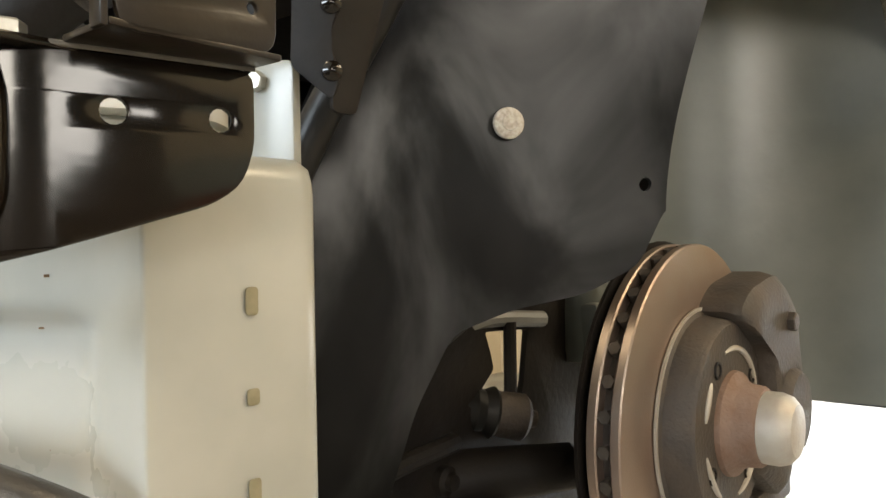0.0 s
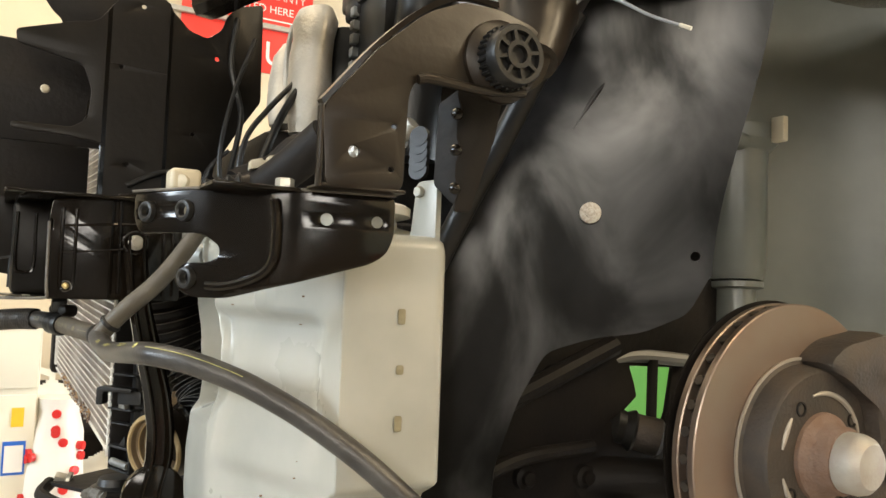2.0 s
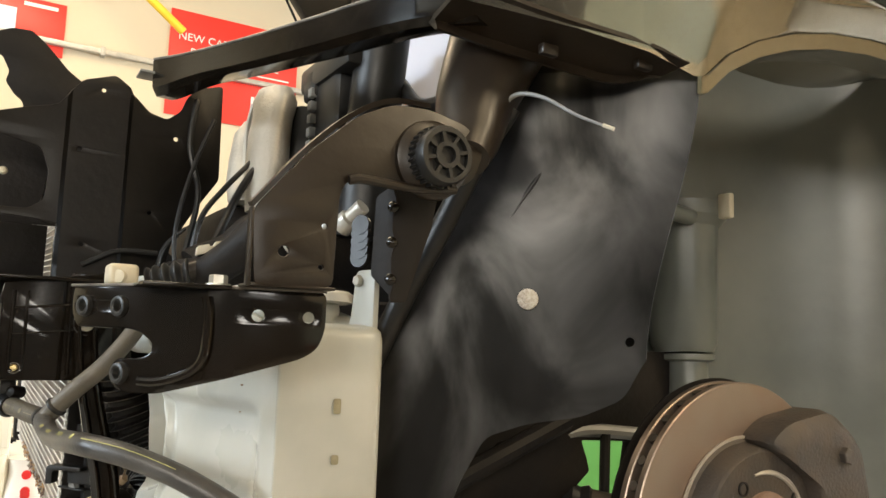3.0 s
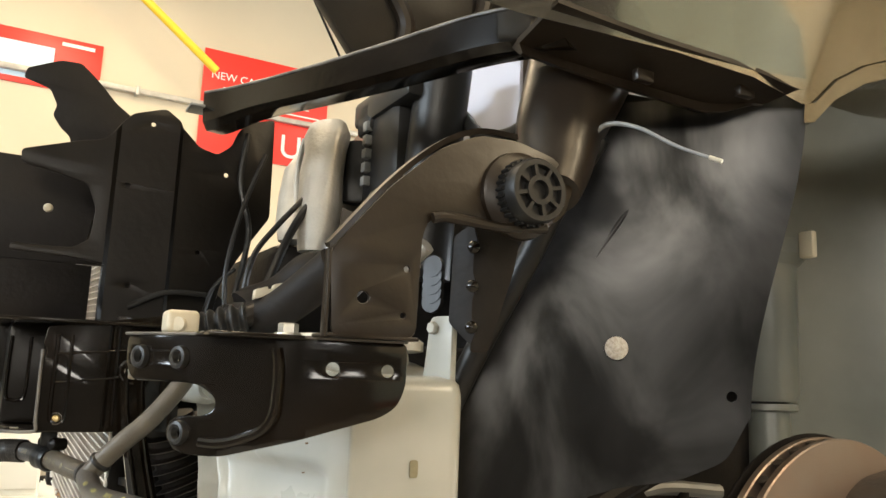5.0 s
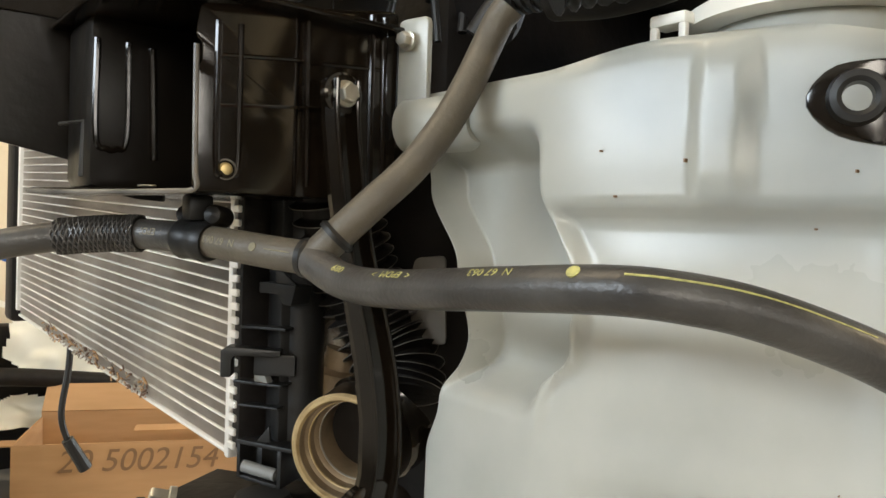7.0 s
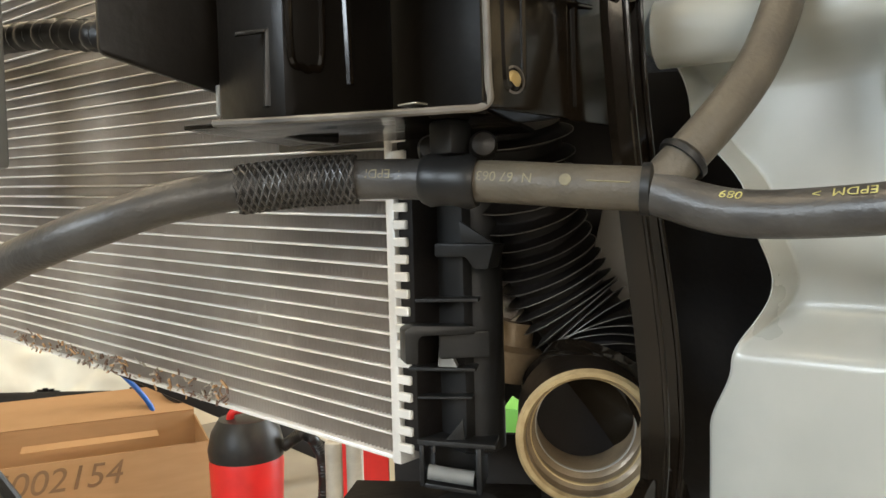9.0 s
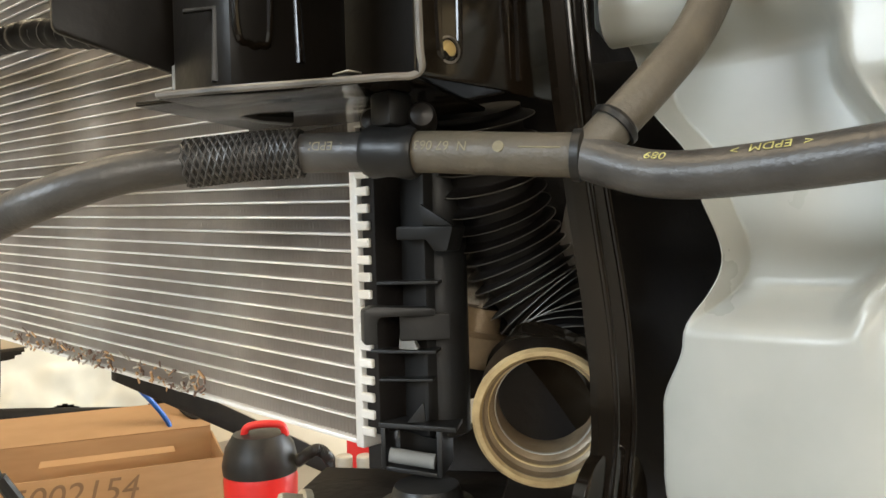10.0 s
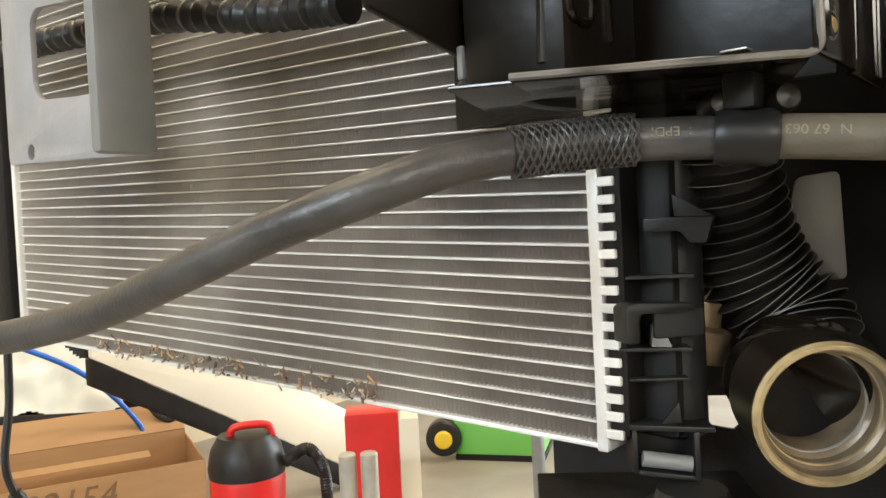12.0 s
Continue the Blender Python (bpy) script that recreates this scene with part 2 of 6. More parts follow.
def tube(pts, radius, seg=16, step=6, smooth=True):
    """A round bar or hose along a line; radius: a number or a function of 0 to 1."""
    p = spline(pts, step) if smooth else [Vector(q) for q in pts]
    rings, up = [], Vector((0.13, 0.2, 1)).normalized()
    for i, c in enumerate(p):
        d = (p[min(i + 1, len(p) - 1)] - p[max(i - 1, 0)]).normalized()
        a = d.cross(up)
        if a.length < 0.05:
            a = d.cross(Vector((1, 0, 0)))
        a.normalize()
        up = a.cross(d)
        r = radius(i / (len(p) - 1)) if callable(radius) else radius
        rings.append([c + r * (math.cos(6.28318 * k / seg) * a + math.sin(6.28318 * k / seg) * up) for k in range(seg)])
    return loft(rings)


def lathe(centre, axis, profile, seg=40):
    """A turned shape: profile rows (distance along the axis, radius)."""
    c, d = Vector(centre), Vector(axis).normalized()
    a = d.orthogonal().normalized()
    b = d.cross(a)
    rings = [[c + d * h + max(r, 0.0002) * (math.cos(6.28318 * k / seg) * a + math.sin(6.28318 * k / seg) * b) for k in range(seg)] for h, r in profile]
    closed = profile[0] == profile[-1]
    bm = loft(rings, caps=not closed)
    if closed:
        bmesh.ops.remove_doubles(bm, verts=bm.verts, dist=0.00001)
    return bm


def round_poly(pts, r=0.004, seg=4):
    """Rounds the corners of a flat outline."""
    out, n = [], len(pts)
    for i, p in enumerate(pts):
        p, a, b = Vector(p), Vector(pts[i - 1]), Vector(pts[(i + 1) % n])
        q = min(r, (a - p).length * 0.45, (b - p).length * 0.45)
        s, e = p + (a - p).normalized() * q, p + (b - p).normalized() * q
        for k in range(seg + 1):
            t = k / seg
            out.append((1 - t) ** 2 * s + 2 * t * (1 - t) * p + t * t * e)
    return out


def ring2(c, r, seg=14):
    return [Vector((c[0] + r * math.cos(6.28318 * k / seg), c[1] - r * math.sin(6.28318 * k / seg))) for k in range(seg)]


def plan(points):
    """A line on the plan, as a function of the distance along it: the place and the normal."""
    p = [Vector(q) for q in points]
    run = [0.0]
    for a, b in zip(p, p[1:]):
        run.append(run[-1] + (b - a).length)

    def at(s):
        i = max(k for k in range(len(p) - 1) if run[k] <= s or k == 0)
        d = (p[i + 1] - p[i]).normalized()
        q = p[i] + d * (s - run[i])
        nn = Vector((-d.y, d.x))
        for k, w in ((i, s - run[i]), (i + 1, run[i + 1] - s)):
            if 0 < k < len(p) - 1 and abs(w) < 0.0001:
                o = (p[k] - p[k - 1]).normalized() + (p[k + 1] - p[k]).normalized()
                nn = Vector((-o.y, o.x)).normalized()
        return q, nn
    return at, run


def sheet(outline, line, thick=0.0015, holes=(), bevel=0.0004, cuts=()):
    """Pressed sheet: an outline in (run along the plan line, height), with holes, bent along the line."""
    from mathutils.geometry import tessellate_polygon
    at, run = plan(line)
    loops = [[Vector((p[0], p[1], 0)) for p in loop] for loop in (outline, *holes)]
    tris = tessellate_polygon(loops)
    flat = [p for loop in loops for p in loop]
    bm = bmesh.new()
    vs = [bm.verts.new(p) for p in flat]
    for t in tris:
        try:
            bm.faces.new([vs[i] for i in t])
        except ValueError:
            pass
    for s in run[1:-1]:
        bmesh.ops.bisect_plane(bm, geom=bm.verts[:] + bm.edges[:] + bm.faces[:], plane_co=(s, 0, 0), plane_no=(1, 0, 0))
    for z in cuts:
        bmesh.ops.bisect_plane(bm, geom=bm.verts[:] + bm.edges[:] + bm.faces[:], plane_co=(0, z, 0), plane_no=(0, 1, 0))
    bmesh.ops.recalc_face_normals(bm, faces=bm.faces)
    ex = bmesh.ops.extrude_face_region(bm, geom=bm.faces[:])
    for v in (g for g in ex["geom"] if isinstance(g, bmesh.types.BMVert)):
        v.co.z = thick
    for v in bm.verts:
        q, nn = at(v.co.x)
        w = v.co.z
        v.co = Vector((q.x + nn.x * w, q.y + nn.y * w, v.co.y))
    bmesh.ops.recalc_face_normals(bm, faces=bm.faces)
    if bevel:
        edges = [e for e in bm.edges if len(e.link_faces) == 2 and e.calc_face_angle(0) > 1.2]
        bmesh.ops.bevel(bm, geom=edges, offset=bevel, segments=2, affect="EDGES", profile=0.5)
    return bm


def hexbolt(centre, axis, size, height, washer=1.5):
    """A hexagon head on a flange."""
    return join(lathe(centre, axis, [(0, size * washer * 0.5), (height * 0.25, size * washer * 0.48), (height * 0.3, size * 0.5)], 24),
                lathe(centre, axis, [(height * 0.2, size * 0.55), (height * 0.9, size * 0.55), (height, size * 0.47)], 6))


def letters(text, size, mat, parent, m, name="lettering", label=""):
    """Built-in letters as a thin mesh; m: their pose in car axes."""
    cu = bpy.data.curves.new(name, "FONT")
    cu.body, cu.size, cu.extrude, cu.align_x, cu.align_y = text, size, size * 0.01, "CENTER", "CENTER"
    tmp = new("tmp", cu)
    bpy.context.view_layer.update()
    me = bpy.data.meshes.new_from_object(tmp.evaluated_get(bpy.context.evaluated_depsgraph_get()))
    bpy.data.objects.remove(tmp)
    bm = bmesh.new()
    bm.from_mesh(me)
    bpy.data.meshes.remove(me)
    bm.transform(m)
    return part(name, bm, mat, parent, label)


def facing(u, v, z, along, up=(0, 0, 1)):
    """A pose in car axes whose x runs along a direction and whose y runs up."""
    x = Vector(along).normalized()
    y = (Vector(up) - x * x.dot(Vector(up))).normalized()
    m = Matrix((x, y, x.cross(y))).transposed().to_4x4()
    return Matrix.Translation((u, v, z)) @ m


# ---- the room ----
U0, U1, V0, V1, TOP = -4.6, 6.0, -3.4, 4.2, 3.6
solid("floor", box((U0 - 0.2, V0 - 0.2, -0.12), (U1 + 0.2, V1 + 0.2, 0)), M_FLOOR, (0, 0, 0), "worn grey concrete workshop floor", "floor", "structure")
solid("ceiling", box((U0 - 0.2, V0 - 0.2, TOP), (U1 + 0.2, V1 + 0.2, TOP + 0.12)), M_CEIL, (0, 0, TOP), "off-white workshop ceiling", "ceiling", "structure")
solid("wall_side", box((U0, V1, 0), (U1, V1 + 0.15, TOP)), M_WALL, (0, V1, 0), "cream painted workshop wall with red posters", "wall", "structure")


def wall_with_door(name, u, v_a, v_b, height):
    bm = join(box((u, V0, 0), (u + 0.15, v_a, TOP)), box((u, v_b, 0), (u + 0.15, V1, TOP)), box((u, v_a, height), (u + 0.15, v_b, TOP)))
    solid(name, bm, M_WALL, (u, 0, 0), "cream workshop wall with an open doorway", "wall", "structure")


wall_with_door("wall_back", U1, -1.0, 1.8, 2.6)


def wall_with_windows(name, at, panes, along_u, mat, label):
    """A wall pierced by windows (start, end, sill, head) in rising order."""
    def piece(a, b, z0, z1):
        return box((a, at - 0.15, z0), (b, at, z1)) if along_u else box((at - 0.15, a, z0), (at, b, z1))
    start, end = (U0, 0.8) if along_u else (V0, V1)
    bms, cur = [], start
    for a, b, z0, z1 in panes:
        bms += [piece(cur, a, 0, TOP), piece(a, b, 0, z0), piece(a, b, z1, TOP)]
        cur = b
    bms.append(piece(cur, end, 0, TOP))
    solid(name, join(*bms), mat, (at, 0, 0) if not along_u else (0, at, 0), label, "wall", "structure")


# unseen wall; its window is added to hold the front fill
wall_with_windows("wall_front", U0, [(-0.4, 2.2, 1.95, 2.95)], False, M_NEAR, "unseen dark wall with a high window added for the front fill")
wall_with_windows("wall_near", V0, [(-4.2, -2.25, 1.8, 3.0), (-0.95, -0.15, 1.52, 2.08)], True, M_NEAR, "unseen wall with two windows, kept dark for the gloss parts' reflections")
# unseen wall and colour bands, added only to shape the wing's reflections
solid("wall_near_rear", box((0.8, V0 - 0.15, 0), (U1, V0, TOP)), M_WALL, (3, V0, 0), "unseen cream wall added for the wing to reflect", "wall", "structure")
solid("dado", box((0.8, V0, 0.454), (U1, V0 + 0.006, 1.35)), M_DADO, (3, V0, 0), "unseen grey-green band added for the wing to reflect", "wall", "structure")
solid("trim", box((0.8, V0, 0.10), (U1, V0 + 0.012, 0.45)), M_TRIMRED, (3, V0, 0.1), "unseen dark red band added for the wing to reflect", "trim", "structure")
solid("backdrop_back", box((U1 + 1.4, -2.5, -0.1), (U1 + 1.45, 3.4, 3.2)), M_GLOW, (U1 + 1.4, 0.4, 0), "bright daylight beyond the open doorway", "backdrop", "structure")
solid("backdrop_side", box((-7.0, V0 - 1.45, -0.1), (2.0, V0 - 1.4, 4.6)), M_GLOW, (-1.5, V0 - 1.4, 0), "bright daylight beyond the side windows", "backdrop", "structure")
solid("backdrop_front", box((U0 - 1.5, -2.6, -0.1), (U0 - 1.45, 4.4, 4.6)), M_GLOW, (U0 - 1.5, 0.9, 0), "glowing sheet outside the added front window", "backdrop", "structure")


# ---- washer reservoir ----
def smooth(a, b, x):
    t = min(1, max(0, (x - a) / (b - a)))
    return t * t * (3 - 2 * t)


def bell(a, b, c, d, x):
    return smooth(a, b, x) * (1 - smooth(c, d, x))


def along(rows, z):
    for (a, p), (b, q) in zip(rows, rows[1:]):
        if z <= b:
            return p + (q - p) * smooth(a, b, z)
    return rows[-1][1]


def reservoir_ring(z, inset):
    left = along([(0.97, 0.462), (1.035, 0.461), (1.062, 0.452), (1.095, 0.437), (1.128, 0.447), (1.167, 0.470), (1.21, 0.484)], z)
    low = 1 - smooth(1.036, 1.052, z)
    out_v = 0.221 + 0.022 * low
    pts = [(0.190 + 0.008 * low, out_v), (0.2635, out_v - 0.003), (0.268, 0.30), (0.262, left - 0.03), (0.215, left), (0.150, left - 0.003)]
    # front face, from inboard to outboard, with the upright recess and the step under the neck
    for k in range(1, 72):
        t = k / 72
        v = left - 0.003 + (out_v - left + 0.003) * t
        u = 0.150 + 0.040 * smooth(0.30, 1.0, t)
        edge_v = 0.369 + 0.020 * smooth(1.125, 1.170, z) + 0.016 * (1 - smooth(1.078, 1.096, z))
        u += 0.027 * bell(1.066, 1.084, 1.176, 1.194, z) * smooth(edge_v - 0.004, edge_v + 0.011, v)
        u += 0.010 * bell(1.03, 1.12, 1.149, 1.160, z) * bell(0.24, 0.27, edge_v - 0.008, edge_v - 0.001, v)
        u -= 0.003 * bell(1.15, 1.17, 1.2, 1.215, z) * bell(0.300, 0.306, 0.318, 0.324, v)
        pts.append((u, v))
    pts = round_poly([Vector(p) for p in pts], 0.010, 3)
    c = Vector((0.212, 0.34))
    return [Vector((*(c + (p - c) * (1 - inset)), z + (0.010 * smooth(0.235, 0.29, p.y) - 0.007 * smooth(0.335, 0.395, p.y)) * smooth(1.17, 1.208, z))) for p in pts]


tank = thing("washer_reservoir", (0.21, 0.34, 0.972), "milky white plastic washer fluid reservoir with shading mottled into its colour", "reservoir")
levels = [(0.974, 0.30), (0.975, 0.16), (0.979, 0.08), (0.987, 0.03), (0.998, 0.006)]
levels += [(1.006 + 0.003 * k, 0) for k in range(65)]
levels += [(1.203, 0.004), (1.208, 0.015), (1.2115, 0.05), (1.213, 0.14), (1.2135, 0.45)]
part("body", loft([reservoir_ring(z, i) for z, i in levels]), M_TANK, tank, sharp=50)
tab = sheet(round_poly([(0.0, 1.190), (0.0, 1.251), (0.021, 1.251), (0.026, 1.214), (0.034, 1.203), (0.034, 1.190)], 0.005), [(0.2605, 0.226), (0.2525, 0.260)], 0.005, bevel=0.001)
part("mounting_tab", tab, M_TANK, tank)
part("tab_bolt", hexbolt((0.2545, 0.2415, 1.2435), (-0.95, -0.25, 0), 0.0075, 0.0065), M_ZINC, tank, "grey hexagon bolt")
lug = join(sheet(round_poly([(0, 1.19), (0, 1.252), (0.020, 1.252), (0.020, 1.19)], 0.004), [(0.142, 0.481), (0.146, 0.461)], 0.004, bevel=0.001),
           lathe((0.150, 0.469, 1.198), (0.2, -1, 0), [(-0.012, 0.008), (-0.008, 0.014), (0.03, 0.014), (0.036, 0.010)], 20))
part("mounting_lug", lug, M_TANK, tank)
part("lug_bolt", hexbolt((0.1415, 0.4715, 1.240), (-0.95, -0.2, 0), 0.007, 0.006), M_ZINC, tank, "grey hexagon bolt")
for z, h in ((1.159, 0.0050), (1.125, 0.0030), (1.091, 0.0050)):
    o = round_poly([(0, z - h), (0, z + h), (0.0052, z + h), (0.0052, z - h)], 0.0016)
    part("moulded_slot", sheet(o, [(0.2325, 0.2186), (0.2273, 0.2188)], 0.0006, bevel=0.0002), M_SLOT, tank, "shallow moulded slot, recess shade put into its colour")
neck = lathe((0.222, 0.306, 1.213), (0, 0, 1), [(0, 0.041), (0.012, 0.040), (0.016, 0.039)], 44)
part("filler_neck", neck, M_TANK, tank)
cap = part("filler_cap", lathe((0.222, 0.306, 1.2285), (0, 0, 1), [(0, 0.046), (0.001, 0.050), (0.0070, 0.050), (0.0090, 0.047), (0.0090, 0.03), (0.0078, 0.0)], 52), M_WHITE, tank, "flat white filler cap")
part("cap_latch", join(box((0.1740, 0.333, 1.2295), (0.1850, 0.350, 1.2345), 0.0012), box((0.1745, 0.333, 1.2220), (0.1775, 0.3365, 1.2300), 0.0008), box((0.1745, 0.3465, 1.2220), (0.1775, 0.350, 1.2300), 0.0008)), M_WHITE, cap)
rng = random.Random(4)
for k in range(10):
    z = rng.uniform(1.02, 1.19)
    v = rng.uniform(0.26, 0.37)
    t = (0.46 - v) / (0.46 - 0.221)
    u = 0.150 + 0.040 * smooth(0.30, 1.0, t) + 0.009 * bell(1.03, 1.12, 1.150, 1.160, z) * bell(0.24, 0.27, 0.355, 0.370, v) - 0.0006
    r = rng.uniform(0.00015, 0.0004)
    part("dirt_speck", box((u - 0.0006, v - r, z - r * rng.uniform(1, 3)), (u + 0.0012, v + r * 0.7, z + r), 0), M_INK, tank, "dark dirt speck")

# ---- lower bumper bracket with three threaded eyes ----
bracket = thing("bumper_bracket", (0.12, 0.22, 1.168), "gloss black pressed steel bumper bracket with round holes", "bracket")
LINE = [(0.0735, 0.2785), (0.1005, 0.2305), (0.112, 0.2205), (0.126, 0.208), (0.134, 0.199), (0.150, 0.1915), (0.203, 0.1790)]
_, RUN = plan(LINE)


def run_of(u):
    for (a, _), (b, _), ra, rb in zip(LINE, LINE[1:], RUN, RUN[1:]):
        if u <= b:
            return ra + (rb - ra) * (u - a) / (b - a)
    return RUN[-1]


out = [(0.001, 1.230), (0.001, 1.214), (0.007, 1.2045), (run_of(0.1005), 1.2045), (run_of(0.106), 1.203), (run_of(0.1125), 1.197), (run_of(0.1125), 1.191), (run_of(0.107), 1.1875),
       (run_of(0.1005), 1.1875), (run_of(0.0955), 1.1865), (run_of(0.0925), 1.178), (run_of(0.0960), 1.170), (run_of(0.101), 1.1675), (run_of(0.116), 1.1675), (run_of(0.15), 1.178),
       (run_of(0.190), 1.190), (run_of(0.199), 1.196), (RUN[-1], 1.207), (RUN[-1], 1.230)]
holes = [ring2((run_of(0.1645), 1.2145), 0.0036), ring2((run_of(0.193), 1.2145), 0.0034), ring2((run_of(0.0805), 1.2175), 0.0036), ring2((run_of(0.0965), 1.2175), 0.0036), ring2((run_of(0.0985), 1.1785), 0.0036)]
part("plate", sheet(round_poly(out, 0.005, 3), LINE, 0.0022, holes, 0.0007), M_GLOSS, bracket, sharp=25)
part("top_flange", box((0.1, 0.19, 1.2288), (0.2, 0.222, 1.2312), 0.0008), M_GLOSS, bracket)
for u, z in ((0.0805, 1.2175), (0.0965, 1.2175), (0.0985, 1.1785)):
    q, nn = plan(LINE)[0](run_of(u))
    part("threaded_eye", lathe((q.x - nn.x * 0.001, q.y - nn.y * 0.001, z), (-nn.x, -nn.y, 0), [(-0.002, 0.0032), (0.0015, 0.0034), (0.0022, 0.0045), (0.0018, 0.0060), (-0.0005, 0.0066), (-0.002, 0.0066), (-0.002, 0.0032)], 26), M_BLACK, bracket)
bead = [(0.1075, 0.2245, 1.1745), (0.116, 0.2165, 1.1745), (0.126, 0.2065, 1.178), (0.133, 0.1985, 1.183), (0.1365, 0.1955, 1.190), (0.1375, 0.195, 1.200), (0.1375, 0.195, 1.215), (0.136, 0.196, 1.224)]
part("pressed_bead", tube(bead, 0.0028, 10), M_GLOSS, bracket)
# pale tube paints the highlight along the bracket's top edge
part("worn_edge", tube([(q[0] - 0.0006, q[1] - 0.0008, 1.2303) for q in LINE], 0.0009, 8, 4), M_RIDGE, bracket, "upper edge with its highlight put into the colour")
part("flange_bolt", hexbolt((0.145, 0.207, 1.231), (0, 0, 1), 0.010, 0.007), M_ZINC, bracket, "zinc hexagon bolt")
cap_block = part("flange_cap", box((0.0895, 0.250, 1.2305), (0.1075, 0.268, 1.2440), 0.0028, 3), M_CREAMTAG, bracket, "cream plastic cap block")
part("cap_stud", lathe((0.0955, 0.2498, 1.2360), (-0.55, -0.83, 0), [(-0.004, 0.0042), (0.0008, 0.0040), (0.0012, 0.0)], 20), M_CREAMTAG, cap_block)

# ---- upper headlamp bracket with its ribbed bush ----
lamp_br = thing("headlamp_bracket", (0.2, 0.165, 1.229), "brown-black satin steel headlamp bracket, curved at the top", "bracket")
o = [(0.154, 1.230), (0.151, 1.274), (0.183, 1.312), (0.212, 1.338), (0.236, 1.3495), (0.262, 1.351), (0.290, 1.345), (0.304, 1.330), (0.297, 1.310), (0.280, 1.300), (0.250, 1.297), (0.214, 1.2985), (0.206, 1.296), (0.2025, 1.287), (0.201, 1.232)]
o = [(p[0] - 0.150, p[1]) for p in o]
holes = [ring2((0.0200, 1.2512), 0.0032), ring2((0.043, 1.2435), 0.0016), ring2((0.044, 1.268), 0.0016)]
part("plate", sheet(round_poly(o, 0.006, 3), [(0.150, 0.166), (0.310, 0.166)], 0.002, holes, 0.0007), M_SATIN, lamp_br, sharp=25)
edge = [(0.151, 0.166, 1.2745), (0.183, 0.166, 1.3125), (0.212, 0.166, 1.3385), (0.236, 0.166, 1.350), (0.262, 0.166, 1.3515)]
fl = bmesh.new()
row = [(fl.verts.new((p[0], 0.1655, p[2])), fl.verts.new((p[0] - 0.001, 0.1705, p[2] + 0.001)), fl.verts.new((p[0] - 0.002, 0.1705, p[2] + 0.0028)), fl.verts.new((p[0] - 0.002, 0.1635, p[2] + 0.0025))) for p in spline(edge, 5)]
for a, b in zip(row, row[1:]):
    for i in range(4):
        fl.faces.new((a[i], a[(i + 1) % 4], b[(i + 1) % 4], b[i]))
fl.faces.new(row[0]), fl.faces.new(row[-1])
part("top_flange", fl, M_SATIN, lamp_br)
part("front_flange", box((0.150, 0.166, 1.230), (0.1522, 0.172, 1.275), 0.0008), M_SATIN, lamp_br)
part("foot_flange", box((0.152, 0.166, 1.2305), (0.203, 0.19, 1.2325), 0.0006), M_SATIN, lamp_br)
part("bottom_lip", tube([(0.207, 0.164, 1.297), (0.216, 0.163, 1.2985), (0.250, 0.162, 1.297), (0.280, 0.162, 1.300)], 0.003, 10), M_SATIN, lamp_br)
PC = Vector((0.2635, 0.166, 1.3175))
part("bush_seat", lathe(PC, (0, -1, 0), [(0, 0.026), (0.003, 0.0255), (0.006, 0.021), (0.0065, 0.0)], 40), M_SATIN, lamp_br)
bush = part("bush", lathe(PC, (0, -1, 0), [(0.004, 0.0185), (0.020, 0.0185), (0.0215, 0.0175), (0.0215, 0.0145), (0.018, 0.014), (0.018, 0.0)], 44), M_BLACK, lamp_br, "ribbed black plastic bush")
part("hub_ring", lathe(PC, (0, -1, 0), [(0.017, 0.0055), (0.0218, 0.0055), (0.0218, 0.0085), (0.017, 0.0085), (0.017, 0.0055)], 30), M_BLACK, bush)
for k in range(8):
    a = 6.28318 * (k + 0.3) / 8
    d = Vector((math.cos(a), 0, math.sin(a)))
    w = Vector((-d.z, 0, d.x)) * 0.0011
    b8 = bmesh.new()
    pts = [PC + d * r + w * s + Vector((0, y, 0)) for y in (-0.0175, -0.0213) for r, s in ((0.008, -1), (0.0147, -1), (0.0147, 1), (0.008, 1))]
    vs = [b8.verts.new(p) for p in pts]
    for f in ((0, 1, 2, 3), (7, 6, 5, 4), (0, 4, 5, 1), (1, 5, 6, 2), (2, 6, 7, 3), (3, 7, 4, 0)):
        b8.faces.new([vs[i] for i in f])
    part("spoke", b8, M_BLACK, bush)
for k in range(30):
    a = 6.28318 * k / 30
    d = Vector((math.cos(a), 0, math.sin(a)))
    part("tooth", tube([PC + d * 0.0190 + Vector((0, -0.004, 0)), PC + d * 0.0190 + Vector((0, -0.013, 0))], 0.0011, 6, smooth=False), M_BLACK, bush)

# ---- stay with scalloped flange behind the reservoir tab ----
stay = thing("headlamp_stay", (0.26, 0.21, 1.228), "narrow blue-black pressed stay with scalloped flange", "bracket")
part("plate", sheet(round_poly([(0, 1.228), (0.0, 1.312), (0.036, 1.312), (0.030, 1.28), (0.012, 1.228)], 0.003), [(0.2575, 0.2045), (0.295, 0.2045)], 0.002), M_DARK, stay, sharp=25)
sc = [(0, 1.246), (0.002, 1.30), (0.0165, 1.308)]
for k in range(9):
    z = 1.304 - 0.009 * k
    sc.append((0.0165 + 0.003 * (1 if k % 3 == 1 else 0), z))
part("flange", sheet(round_poly(sc, 0.003), [(0.2495, 0.219), (0.2575, 0.2045)], 0.002), M_DARK, stay, sharp=25)
for z in (1.292, 1.268, 1.243):
    part("pressed_pip", lathe((0.2575, 0.2045, z), (-0.6, -0.8, 0), [(-0.002, 0.004), (0.001, 0.0038), (0.0026, 0.002), (0.003, 0.0)], 16), M_GLOSS, stay)

